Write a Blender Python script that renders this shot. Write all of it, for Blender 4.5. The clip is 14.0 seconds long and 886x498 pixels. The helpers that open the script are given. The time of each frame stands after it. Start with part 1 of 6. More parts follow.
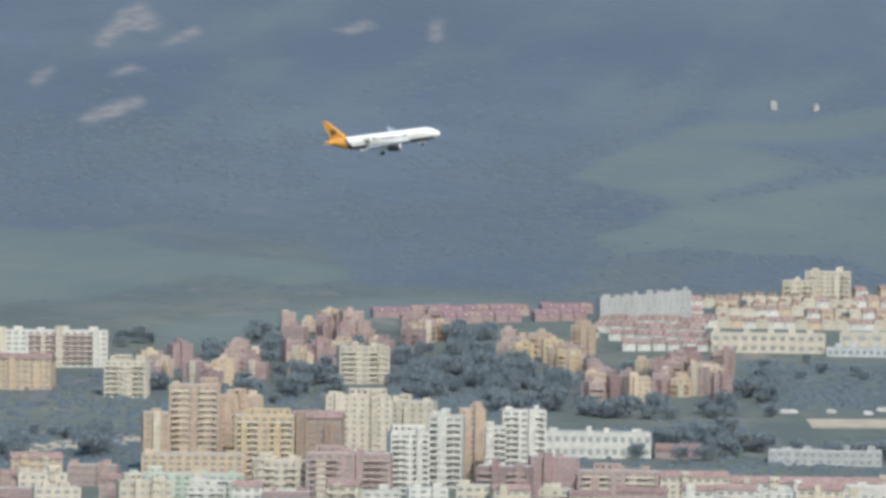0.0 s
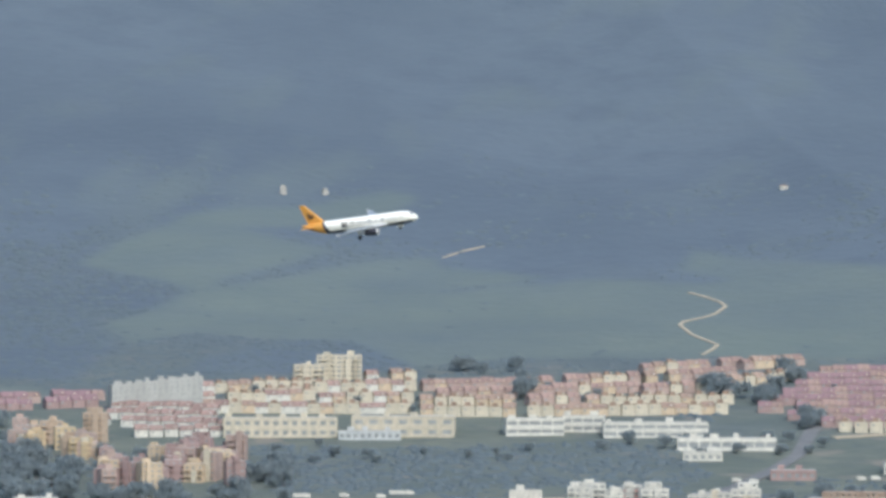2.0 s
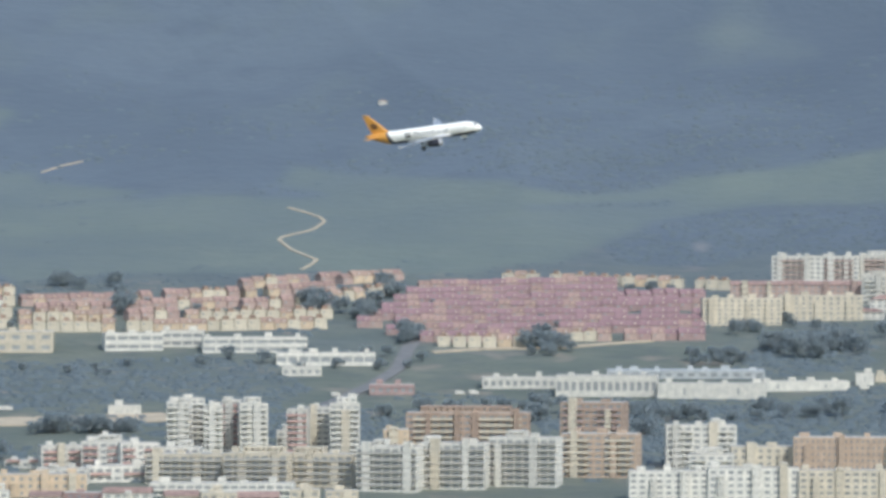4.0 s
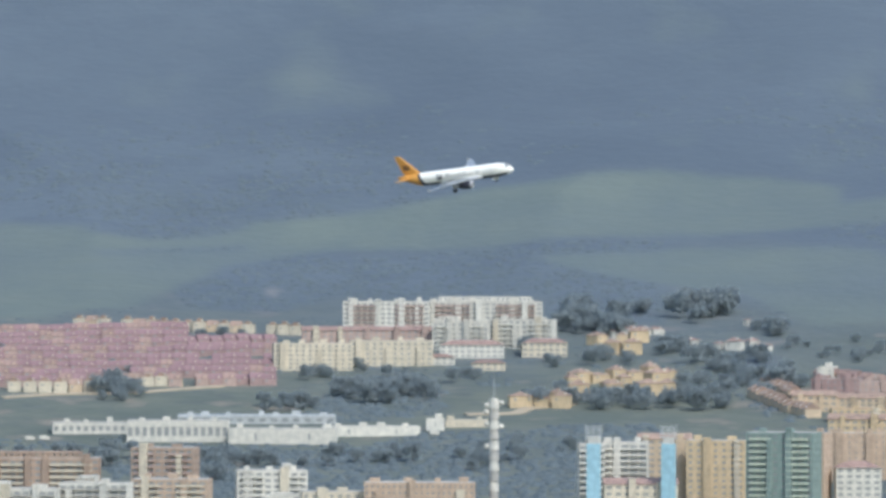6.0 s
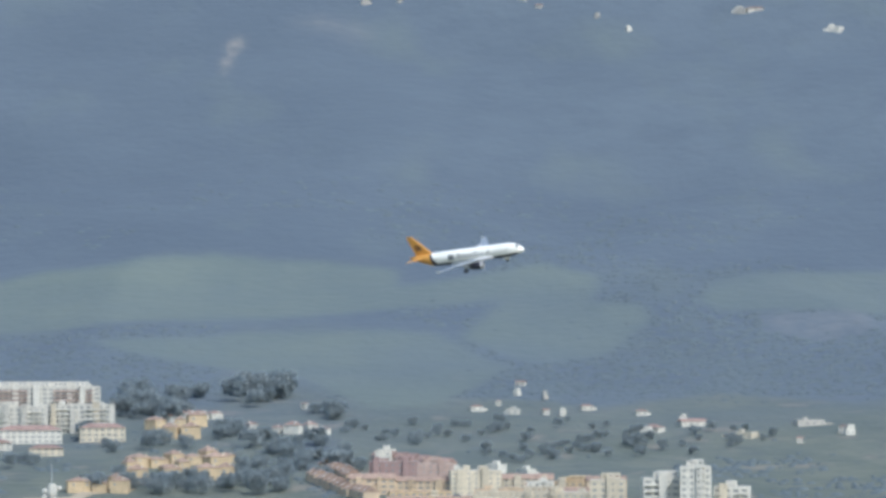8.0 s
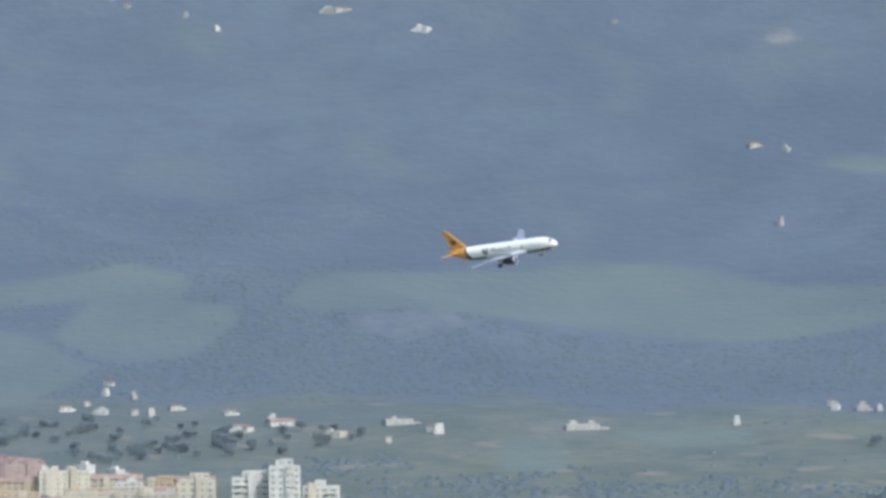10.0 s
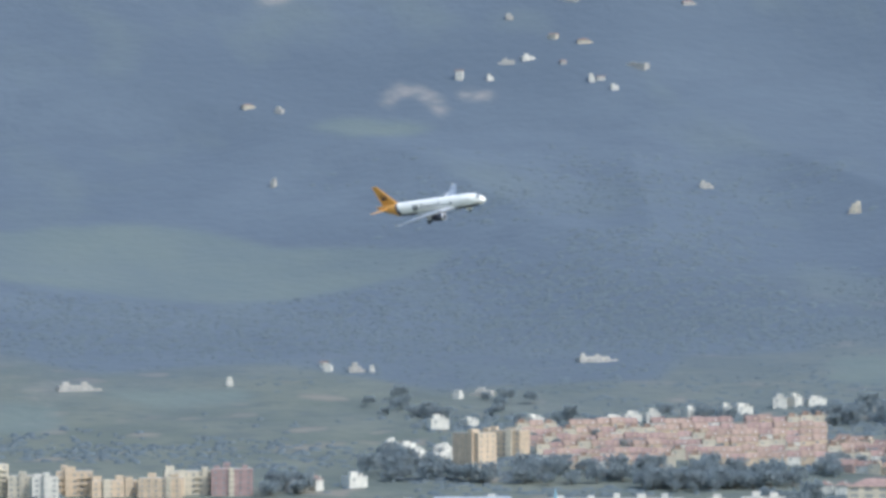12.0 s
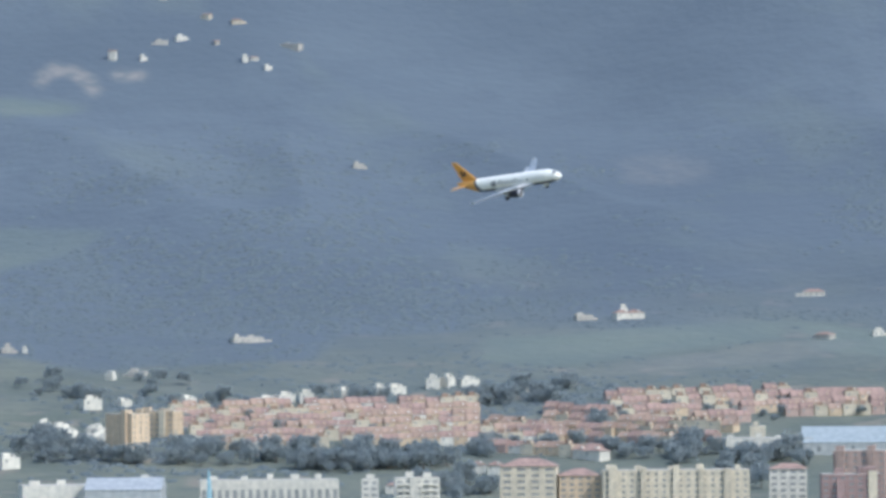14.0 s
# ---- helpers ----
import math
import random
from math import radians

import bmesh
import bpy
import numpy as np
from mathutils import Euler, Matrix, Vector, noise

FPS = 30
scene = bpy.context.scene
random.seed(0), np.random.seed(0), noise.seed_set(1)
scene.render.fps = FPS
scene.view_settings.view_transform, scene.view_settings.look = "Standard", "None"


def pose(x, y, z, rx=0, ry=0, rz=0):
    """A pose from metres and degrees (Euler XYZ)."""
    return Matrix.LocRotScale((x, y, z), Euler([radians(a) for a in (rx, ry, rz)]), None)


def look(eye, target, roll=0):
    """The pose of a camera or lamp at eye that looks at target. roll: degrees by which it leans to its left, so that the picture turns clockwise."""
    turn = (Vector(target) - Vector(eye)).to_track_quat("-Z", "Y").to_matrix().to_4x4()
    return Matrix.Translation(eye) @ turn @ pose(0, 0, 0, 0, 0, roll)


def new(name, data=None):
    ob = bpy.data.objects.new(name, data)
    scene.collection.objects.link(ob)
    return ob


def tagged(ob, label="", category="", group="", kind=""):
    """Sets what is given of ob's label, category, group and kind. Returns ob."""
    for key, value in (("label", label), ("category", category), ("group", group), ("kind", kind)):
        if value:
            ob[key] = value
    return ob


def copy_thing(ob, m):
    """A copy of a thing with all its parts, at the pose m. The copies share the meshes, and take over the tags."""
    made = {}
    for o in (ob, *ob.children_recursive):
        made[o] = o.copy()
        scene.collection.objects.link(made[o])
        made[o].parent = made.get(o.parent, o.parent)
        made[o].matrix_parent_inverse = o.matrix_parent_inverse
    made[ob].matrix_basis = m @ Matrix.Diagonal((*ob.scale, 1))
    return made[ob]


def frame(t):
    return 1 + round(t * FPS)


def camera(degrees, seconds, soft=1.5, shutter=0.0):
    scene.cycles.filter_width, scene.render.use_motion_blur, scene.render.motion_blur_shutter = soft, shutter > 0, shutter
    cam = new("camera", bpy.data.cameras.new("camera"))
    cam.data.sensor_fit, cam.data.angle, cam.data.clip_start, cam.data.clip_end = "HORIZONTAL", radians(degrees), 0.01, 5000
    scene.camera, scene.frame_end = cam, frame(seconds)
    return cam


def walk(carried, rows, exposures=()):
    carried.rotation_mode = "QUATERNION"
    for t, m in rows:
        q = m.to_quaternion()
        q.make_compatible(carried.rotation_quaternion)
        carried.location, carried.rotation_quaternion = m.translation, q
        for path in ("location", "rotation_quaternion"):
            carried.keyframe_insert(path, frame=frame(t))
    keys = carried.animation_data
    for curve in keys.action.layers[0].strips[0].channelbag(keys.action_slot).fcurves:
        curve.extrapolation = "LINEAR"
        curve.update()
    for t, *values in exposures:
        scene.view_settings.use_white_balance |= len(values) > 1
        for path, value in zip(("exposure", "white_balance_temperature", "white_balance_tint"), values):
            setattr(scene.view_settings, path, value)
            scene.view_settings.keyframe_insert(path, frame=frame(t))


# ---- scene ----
# ---- camera ----
cam = camera(10.0, 14.0, soft=3.6)
EYE = 120.0  # height of the viewpoint above the bay


def lattice(i, j, seed):
    h = np.sin(i * 127.1 + j * 311.7 + seed * 74.7) * 43758.5453
    return h - np.floor(h)


def wave(x, y, seed=0):
    """Smooth value noise from 0 to 1 on a unit grid."""
    i, j = np.floor(x), np.floor(y)
    u, v = x - i, y - j
    u, v = u * u * (3 - 2 * u), v * v * (3 - 2 * v)
    a = lattice(i, j, seed) * (1 - u) + lattice(i + 1, j, seed) * u
    b = lattice(i, j + 1, seed) * (1 - u) + lattice(i + 1, j + 1, seed) * u
    return a * (1 - v) + b * v


def rough(x, y, size, octaves=4, seed=0):
    """Layered noise from -1 to 1; size in metres."""
    total, amp, norm = 0.0, 1.0, 0.0
    for k in range(octaves):
        total = total + amp * (wave(x / size, y / size, seed + k) * 2 - 1)
        norm, amp, size = norm + amp, amp * 0.5, size * 0.5
    return total / norm


def ground(x, y):
    """Height of the land: a hill under the viewpoint, a coastal plain, the town's slope, and the range behind it."""
    r = np.hypot(x, y)
    rise = np.interp(r, (0, 8, 320, 2000, 2400, 2700, 3000, 3200, 3400, 3700, 4000, 4300, 4600, 4880, 4990),
                     (118.3, 118.0, 0, 0, 2.0, 24.0, 53.0, 77.0, 101.0, 141.0, 206.0, 286.0, 412.0, 560.0, 540.0))
    hills = np.clip((r - 3250) / 900, 0, 1)
    town = np.clip((r - 2300) / 300, 0, 1)
    side = np.clip((np.abs(np.arctan2(x, y)) - 0.5) / 0.5, 0, 1)
    z = rise + hills * (26 * rough(x, y, 700, 2, 5) + 9 * rough(x, y, 190, 2, 9)) + town * 1.2 * rough(x, y, 160, 2, 2)
    u = np.arctan2(x, y) * 4000
    gully = np.abs(rough(u + 0.25 * r, r * 0.3, 340, 2, 61))
    z = z + np.clip((r - 3450) / 500, 0, 1) * (10 - 34 * gully)
    return np.where(r > 400, z * (1 - 0.75 * side), z)


# seconds, bearing to the right, pitch, lean to the left
VIEW = [
    (0.0, -17.100, -0.000, 0.710),
    (0.5, -14.919, -0.148, 0.575),
    (1.0, -13.304, -0.076, 0.491),
    (1.5, -12.353, 0.691, 0.156),
    (2.0, -11.575, 1.002, 0.024),
    (2.2, -11.254, 0.355, 0.012),
    (4.3, -6.515, 0.051, 0.017),
    (4.5, -6.231, 0.136, 0.042),
    (5.0, -5.168, 0.268, 0.056),
    (5.5, -3.506, 0.388, 0.047),
    (6.0, -2.196, 0.557, 0.111),
    (6.5, -0.379, 0.966, 0.106),
    (7.0, 0.679, 1.308, -0.185),
    (7.5, 1.783, 1.470, -0.218),
    (8.0, 2.807, 1.504, -0.217),
    (8.5, 4.277, 1.739, -0.363),
    (8.7, 4.810, 1.690, -0.470),
    (10.8, 9.284, 1.453, -0.356),
    (11.0, 9.868, 1.516, -0.410),
    (11.5, 11.478, 1.361, -0.420),
    (12.0, 13.188, 1.000, -0.374),
    (12.5, 15.364, 1.295, -0.312),
    (13.0, 15.987, 1.303, -0.403),
    (13.5, 16.517, 0.881, -0.457),
    (14.0, 17.106, 0.754, -0.407),
]
walk(cam, [(t, pose(0, 0, EYE, 90 + p, 0, -b) @ pose(0, 0, 0, 0, 0, lean)) for t, b, p, lean in VIEW],
     [(0.0, 0.20, 6130, 9), (2.0, 0.26, 6090, 9), (5.0, 0.28, 6060, 9), (7.5, 0.36, 5960, 9), (11.0, 0.42, 5880, 10), (14.0, 0.46, 5900, 10)])

# ---- world, sun, exposure ----
world = bpy.data.worlds.new("sky")
scene.world = world
world.use_nodes = True
sky = world.node_tree.nodes.new("ShaderNodeTexSky")
sky.sky_type, sky.sun_disc = "NISHITA", False
sky.sun_elevation, sky.sun_rotation = radians(48), radians(142)
sky.dust_density, sky.air_density = 2.0, 1.5
back = world.node_tree.nodes["Background"]
back.inputs["Strength"].default_value = 0.155
world.node_tree.links.new(sky.outputs["Color"], back.inputs["Color"])

sun = new("sun", bpy.data.lights.new("sun", "SUN"))
sun.data.energy, sun.data.angle, sun.data.color = 2.05, radians(1.5), (1.0, 0.95, 0.85)
sun.matrix_world = look((0, 0, 900), (-0.616 * 600, 0.788 * 600, 900 - 600 * 1.11))


# ---- materials ----
def material(name, rough_value=0.8, metal=0.0):
    m = bpy.data.materials.new(name)
    m.use_nodes = True
    b = m.node_tree.nodes["Principled BSDF"]
    b.inputs["Roughness"].default_value, b.inputs["Metallic"].default_value = rough_value, metal
    return m, m.node_tree, b


def blend(tree, fac, a, b):
    mix = tree.nodes.new("ShaderNodeMix")
    mix.data_type = "RGBA"
    for socket, value in ((mix.inputs[0], fac), (mix.inputs[6], a), (mix.inputs[7], b)):
        if isinstance(value, (tuple, float, int)):
            socket.default_value = (*value, 1) if isinstance(value, tuple) else value
        else:
            tree.links.new(value, socket)
    return mix.outputs[2]


def grain(tree, size, detail=5.0, low=0.35, high=0.65, stretch=(1, 1, 1)):
    """Noise at a size in metres, spread to 0..1."""
    at = tree.nodes.new("ShaderNodeTexCoord")
    scale = tree.nodes.new("ShaderNodeMapping")
    scale.inputs["Scale"].default_value = [s / size for s in stretch]
    n = tree.nodes.new("ShaderNodeTexNoise")
    n.inputs["Scale"].default_value, n.inputs["Detail"].default_value = 1.0, detail
    spread = tree.nodes.new("ShaderNodeMapRange")
    spread.inputs["From Min"].default_value, spread.inputs["From Max"].default_value = low, high
    tree.links.new(at.outputs["Object"], scale.inputs["Vector"])
    tree.links.new(scale.outputs["Vector"], n.inputs["Vector"])
    tree.links.new(n.outputs["Fac"], spread.inputs["Value"])
    return spread.outputs["Result"]


def plain(name, colour, rough_value=0.8, metal=0.0, size=3.0, vary=0.18, streak=True):
    """A painted or mineral surface with blotches, rain streaks and a tint of its own on each object."""
    m, tree, b = material(name, rough_value, metal)
    dark = tuple(c * (1 - vary) for c in colour)
    warm = tuple(min(1, c * k) for c, k in zip(colour, (1 + vary * 0.45, 1 + vary * 0.3, 1 + vary * 0.15)))
    c = blend(tree, grain(tree, size), dark, warm)
    if streak:
        c = blend(tree, grain(tree, 1.1, 3.0, 0.5, 0.85, (1, 1, 0.12)), c, tuple(v * 0.72 for v in colour))
    info = tree.nodes.new("ShaderNodeObjectInfo")
    hsv = tree.nodes.new("ShaderNodeHueSaturation")
    value = tree.nodes.new("ShaderNodeMapRange")
    value.inputs["To Min"].default_value, value.inputs["To Max"].default_value = 1 - vary * 0.6, 1 + vary * 0.4
    tree.links.new(info.outputs["Random"], value.inputs["Value"])
    tree.links.new(value.outputs["Result"], hsv.inputs["Value"])
    tree.links.new(c, hsv.inputs["Color"])
    tree.links.new(hsv.outputs["Color"], b.inputs["Base Color"])
    return m


WHITE = plain("white_render", (0.64, 0.63, 0.575))
CREAM = plain("cream_render", (0.585, 0.535, 0.43))
OCHRE = plain("ochre_render", (0.55, 0.44, 0.29))
PEACH = plain("peach_render", (0.57, 0.46, 0.335))
PINK = plain("pink_render", (0.43, 0.33, 0.295))
BRICK = plain("red_brick", (0.36, 0.262, 0.255), 0.9)
TAN = plain("tan_brick", (0.5, 0.39, 0.3), 0.9)
BROWN = plain("brown_render", (0.38, 0.29, 0.23))
GREY = plain("grey_render", (0.41, 0.42, 0.41))
GREEN = plain("green_render", (0.24, 0.32, 0.3))
MINT = plain("pale_green_render", (0.50, 0.56, 0.46))
CYAN = plain("sky_blue_paint", (0.3, 0.5, 0.6), 0.5)
CONCRETE = plain("concrete", (0.44, 0.43, 0.40), 0.9)
TILE = plain("clay_tiles", (0.325, 0.23, 0.205), 0.9, vary=0.3)
TERRACOTTA = plain("terracotta_tiles", (0.36, 0.265, 0.215), 0.9, vary=0.3)
REDROOF = plain("maroon_tiles", (0.265, 0.172, 0.185), 0.9, vary=0.14)
METAL = plain("grey_sheet_metal", (0.52, 0.55, 0.57), 0.45, 0.4, streak=False)
BLUEROOF = plain("blue_sheet_metal", (0.46, 0.52, 0.54), 0.4, 0.3, streak=False)
# glass lightened in its base colour, in place of haze over dark panes
GLAZING = plain("window_glass", (0.33, 0.35, 0.36), 0.15, streak=False)
AWNING = plain("red_awning_cloth", (0.46, 0.3, 0.27), 0.9, streak=False)
BARK = plain("bark", (0.13, 0.10, 0.08), 0.95, streak=False)
SAND = plain("bare_earth", (0.42, 0.36, 0.27), 0.95, size=9.0, streak=False)
TARMAC = plain("road_surface", (0.16, 0.165, 0.17), 0.95, size=9.0, streak=False)


def leafy(name, colour, spread, through_light):
    """Leaves: each clump a little lighter or darker, with light passing through them."""
    m, tree, b = material(name, 0.75)
    geo = tree.nodes.new("ShaderNodeNewGeometry")
    c = blend(tree, geo.outputs["Random Per Island"], tuple(v * (1 - spread) for v in colour), tuple(v * (1 + spread) for v in colour))
    tree.links.new(c, b.inputs["Base Color"])
    lit = tree.nodes.new("ShaderNodeBsdfTranslucent")
    mix = tree.nodes.new("ShaderNodeMixShader")
    mix.inputs[0].default_value = through_light
    tree.links.new(c, lit.inputs["Color"])
    tree.links.new(b.outputs[0], mix.inputs[1])
    tree.links.new(lit.outputs[0], mix.inputs[2])
    tree.links.new(mix.outputs[0], tree.nodes["Material Output"].inputs["Surface"])
    return m


# leaf colour paled and blued to stand in for distance haze
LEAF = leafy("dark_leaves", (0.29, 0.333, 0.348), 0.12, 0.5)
# bushes blued like the hillside, haze put into their colour
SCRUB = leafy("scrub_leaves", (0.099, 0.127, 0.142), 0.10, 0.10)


def land():
    m, tree, b = material("hill_land", 0.95)
    cover = tree.nodes.new("ShaderNodeVertexColor")
    cover.layer_name = "cover"
    split = tree.nodes.new("ShaderNodeSeparateColor")
    tree.links.new(cover.outputs["Color"], split.inputs["Color"])
    # distance haze is mixed into these land tones, bluest in the scrub
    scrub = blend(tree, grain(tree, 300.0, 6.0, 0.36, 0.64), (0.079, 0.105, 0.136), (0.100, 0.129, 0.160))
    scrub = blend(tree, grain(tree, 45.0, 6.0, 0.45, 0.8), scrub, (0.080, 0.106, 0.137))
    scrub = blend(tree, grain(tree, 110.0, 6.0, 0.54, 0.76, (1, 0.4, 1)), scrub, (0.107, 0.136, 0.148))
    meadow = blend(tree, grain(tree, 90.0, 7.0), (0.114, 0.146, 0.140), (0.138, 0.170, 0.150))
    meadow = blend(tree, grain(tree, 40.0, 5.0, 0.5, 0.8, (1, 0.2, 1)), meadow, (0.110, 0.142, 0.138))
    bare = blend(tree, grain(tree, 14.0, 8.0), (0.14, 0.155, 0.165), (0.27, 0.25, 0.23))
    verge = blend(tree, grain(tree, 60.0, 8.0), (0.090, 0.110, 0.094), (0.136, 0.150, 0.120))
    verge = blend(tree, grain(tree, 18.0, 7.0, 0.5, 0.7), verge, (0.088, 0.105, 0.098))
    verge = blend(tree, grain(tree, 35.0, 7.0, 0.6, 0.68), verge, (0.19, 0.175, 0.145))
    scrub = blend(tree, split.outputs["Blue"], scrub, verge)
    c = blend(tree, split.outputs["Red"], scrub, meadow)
    c = blend(tree, split.outputs["Green"], c, bare)
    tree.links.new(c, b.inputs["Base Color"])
    bump = tree.nodes.new("ShaderNodeBump")
    bump.inputs["Strength"].default_value, bump.inputs["Distance"].default_value = 0.3, 2.0
    tree.links.new(grain(tree, 12.0, 8.0), bump.inputs["Height"])
    tree.links.new(bump.outputs["Normal"], b.inputs["Normal"])
    return m


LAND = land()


# ---- helpers ----
def polar(bearing, distance, up=0.0):
    x, y = distance * math.sin(radians(bearing)), distance * math.cos(radians(bearing))
    return Vector((x, y, float(ground(x, y)) + up))


def part(name, bm, mat, parent=None, label="", m=None):
    if isinstance(bm, bmesh.types.BMesh):
        me = bpy.data.meshes.new(name)
        bm.to_mesh(me)
        bm.free()
    else:
        me = bm
    me.materials.append(mat)
    ob = new(name, me)
    ob.parent = parent
    if m is not None:
        ob.matrix_basis = m
    return tagged(ob, label) if label else ob


def share(ob, m, parent=None):
    """Another object on the same mesh."""
    o = new(ob.name.split(".")[0], ob.data)
    o.parent, o.matrix_basis = parent or ob.parent, m
    return o


def thing(name, m, label, category, group=""):
    ob = new(name)
    ob.empty_display_size = 1
    ob.matrix_basis = m
    return tagged(ob, label, category, group)


def box(bm, x0, x1, y0, y1, z0, z1, inset=0.0):
    v = [bm.verts.new(p) for p in ((x0, y0, z0), (x1, y0, z0), (x1, y1, z0), (x0, y1, z0),
                                   (x0 + inset, y0 + inset, z1), (x1 - inset, y0 + inset, z1), (x1 - inset, y1 - inset, z1), (x0 + inset, y1 - inset, z1))]
    for f in ((3, 2, 1, 0), (4, 5, 6, 7), (0, 1, 5, 4), (1, 2, 6, 5), (2, 3, 7, 6), (3, 0, 4, 7)):
        bm.faces.new([v[i] for i in f])
    return bm


def boxes(*sizes):
    bm = bmesh.new()
    for s in sizes:
        box(bm, *s)
    return bm


def gable(bm, x0, x1, y0, y1, z0, rise, eave=0.4, thick=0.2):
    """A pitched roof with its ridge along x, closed below."""
    x0, x1, y0, y1, ym = x0 - eave, x1 + eave, y0 - eave, y1 + eave, (y0 + y1) / 2
    a = [bm.verts.new(p) for p in ((x0, y0, z0), (x0, y0, z0 + thick), (x0, ym, z0 + rise), (x0, y1, z0 + thick), (x0, y1, z0))]
    b = [bm.verts.new((x1, v.co.y, v.co.z)) for v in a]
    bm.faces.new(list(reversed(a)))
    bm.faces.new(b)
    for i in range(5):
        j = (i + 1) % 5
        bm.faces.new((a[i], a[j], b[j], b[i]))
    return bm


def hipped(bm, x0, x1, y0, y1, z0, rise, eave=0.5):
    x0, x1, y0, y1, ym = x0 - eave, x1 + eave, y0 - eave, y1 + eave, (y0 + y1) / 2
    k = min((y1 - y0) / 2, (x1 - x0) / 2 - 0.1)
    v = [bm.verts.new(p) for p in ((x0, y0, z0), (x1, y0, z0), (x1, y1, z0), (x0, y1, z0), (x0 + k, ym, z0 + rise), (x1 - k, ym, z0 + rise))]
    for f in ((3, 2, 1, 0), (0, 1, 5, 4), (1, 2, 5), (2, 3, 4, 5), (3, 0, 4)):
        bm.faces.new([v[i] for i in f])
    return bm


# ---- land ----
# outlines of the land cover as (bearing, distance)
MEADOWS, FALLOW, EARTH, WOODS = [], [], [], []


def field(kind, *outline):
    kind.append(np.array(outline, float))


field(MEADOWS, (-22.48, 3650), (-20.96, 3594), (-20.00, 3498), (-18.53, 3456), (-18.02, 3406), (-18.78, 3362), (-19.68, 3418), (-20.19, 3362), (-21.14, 3264), (-22.47, 3234))
field(MEADOWS, (-20.37, 3120), (-19.42, 3190), (-18.52, 3236), (-18.01, 3302), (-16.35, 3292), (-15.84, 3256), (-17.63, 3186), (-18.90, 3106), (-19.41, 3062), (-20.18, 3048))
field(MEADOWS, (-15.40, 3606), (-14.57, 3706), (-13.49, 3802), (-12.11, 3940), (-11.65, 3958), (-11.64, 3574), (-13.49, 3536), (-14.44, 3552), (-15.08, 3496))
field(MEADOWS, (-14.59, 4002), (-14.14, 4034), (-12.12, 4134), (-11.79, 4118), (-12.12, 4062), (-13.18, 4022), (-14.14, 3948))
field(MEADOWS, (-15.62, 3852), (-14.54, 3998), (-13.20, 3938), (-12.69, 3936), (-14.35, 3752))
field(MEADOWS, (-15.43, 3582), (-14.54, 3742), (-12.88, 3838), (-12.17, 3930), (-11.28, 3916), (-10.32, 3876), (-11.41, 3832), (-11.86, 3786), (-10.90, 3846), (-9.81, 3856), (-8.72, 3836), (-7.32, 3748), (-6.25, 3742), (-5.92, 3730), (-5.92, 3600), (-6.69, 3462), (-8.92, 3462), (-11.85, 3408), (-12.69, 3552), (-14.03, 3564), (-15.11, 3516))
field(MEADOWS, (-8.72, 3964), (-7.45, 3890), (-6.25, 3836), (-6.25, 3788), (-8.09, 3830), (-8.92, 3892))
field(MEADOWS, (-10.17, 3856), (-8.83, 3826), (-7.49, 3864), (-6.22, 3814), (-5.45, 3816), (-4.43, 3880), (-3.79, 3860), (-4.68, 3810), (-5.45, 3778), (-6.60, 3718), (-7.49, 3700), (-8.26, 3688), (-8.64, 3448), (-10.17, 3446))
field(MEADOWS, (-8.26, 3670), (-6.60, 3706), (-5.32, 3772), (-4.55, 3804), (-3.79, 3794), (-4.68, 3730), (-5.13, 3634), (-5.70, 3512), (-6.60, 3496), (-7.62, 3476), (-8.45, 3496))
field(MEADOWS, (-3.02, 3900), (-2.51, 3934), (-1.94, 3966), (-1.05, 3980), (-0.17, 4004), (0.29, 4014), (0.29, 3872), (-0.73, 3864), (-1.87, 3854), (-2.57, 3862))
field(MEADOWS, (-4.45, 3896), (-2.73, 3936), (-1.65, 3974), (-0.24, 4004), (1.29, 4020), (2.25, 3996), (2.32, 3948), (3.91, 4022), (4.61, 3982), (4.55, 3894), (5.12, 3868), (5.18, 3806), (4.61, 3714), (3.84, 3676), (2.95, 3754), (3.53, 3914), (2.83, 3888), (0.78, 3842), (-1.27, 3792), (-2.41, 3796), (-3.50, 3798), (-4.45, 3778))
field(MEADOWS, (-1.14, 3732), (0.65, 3784), (2.63, 3782), (3.59, 3654), (2.63, 3420), (1.93, 3420), (1.22, 3584), (-0.37, 3666))
field(MEADOWS, (5.73, 3872), (6.30, 3990), (8.35, 4030), (8.79, 4054), (9.87, 4054), (9.86, 3824), (8.79, 3820), (8.09, 3822), (7.07, 3830), (5.92, 3842))
field(MEADOWS, (-0.59, 3980), (0.30, 4014), (0.56, 3982), (2.21, 3952), (3.36, 3924), (1.96, 3872), (0.36, 3864), (-0.59, 3868))
field(MEADOWS, (5.69, 3862), (5.95, 3960), (6.65, 4002), (8.31, 4034), (9.59, 4060), (10.35, 4048), (11.25, 4004), (12.27, 3988), (13.35, 3928), (12.78, 3874), (11.24, 3804), (10.35, 3788), (9.58, 3796), (8.43, 3818), (7.41, 3818), (6.64, 3856))
field(MEADOWS, (11.96, 4342), (13.11, 4316), (12.79, 4280), (12.09, 4276), (11.64, 4312))
field(MEADOWS, (8.13, 3212), (8.87, 3198), (8.93, 3088), (8.16, 3082))
field(MEADOWS, (9.32, 3264), (10.98, 3284), (11.01, 3216), (9.95, 3194))
field(MEADOWS, (17.52, 3426), (18.48, 3446), (20.27, 3524), (20.97, 3524), (20.97, 3424), (19.56, 3352), (18.48, 3274), (17.52, 3308))
field(MEADOWS, (20.97, 3540), (22.10, 3442), (22.43, 3416), (22.43, 3294), (21.35, 3354))
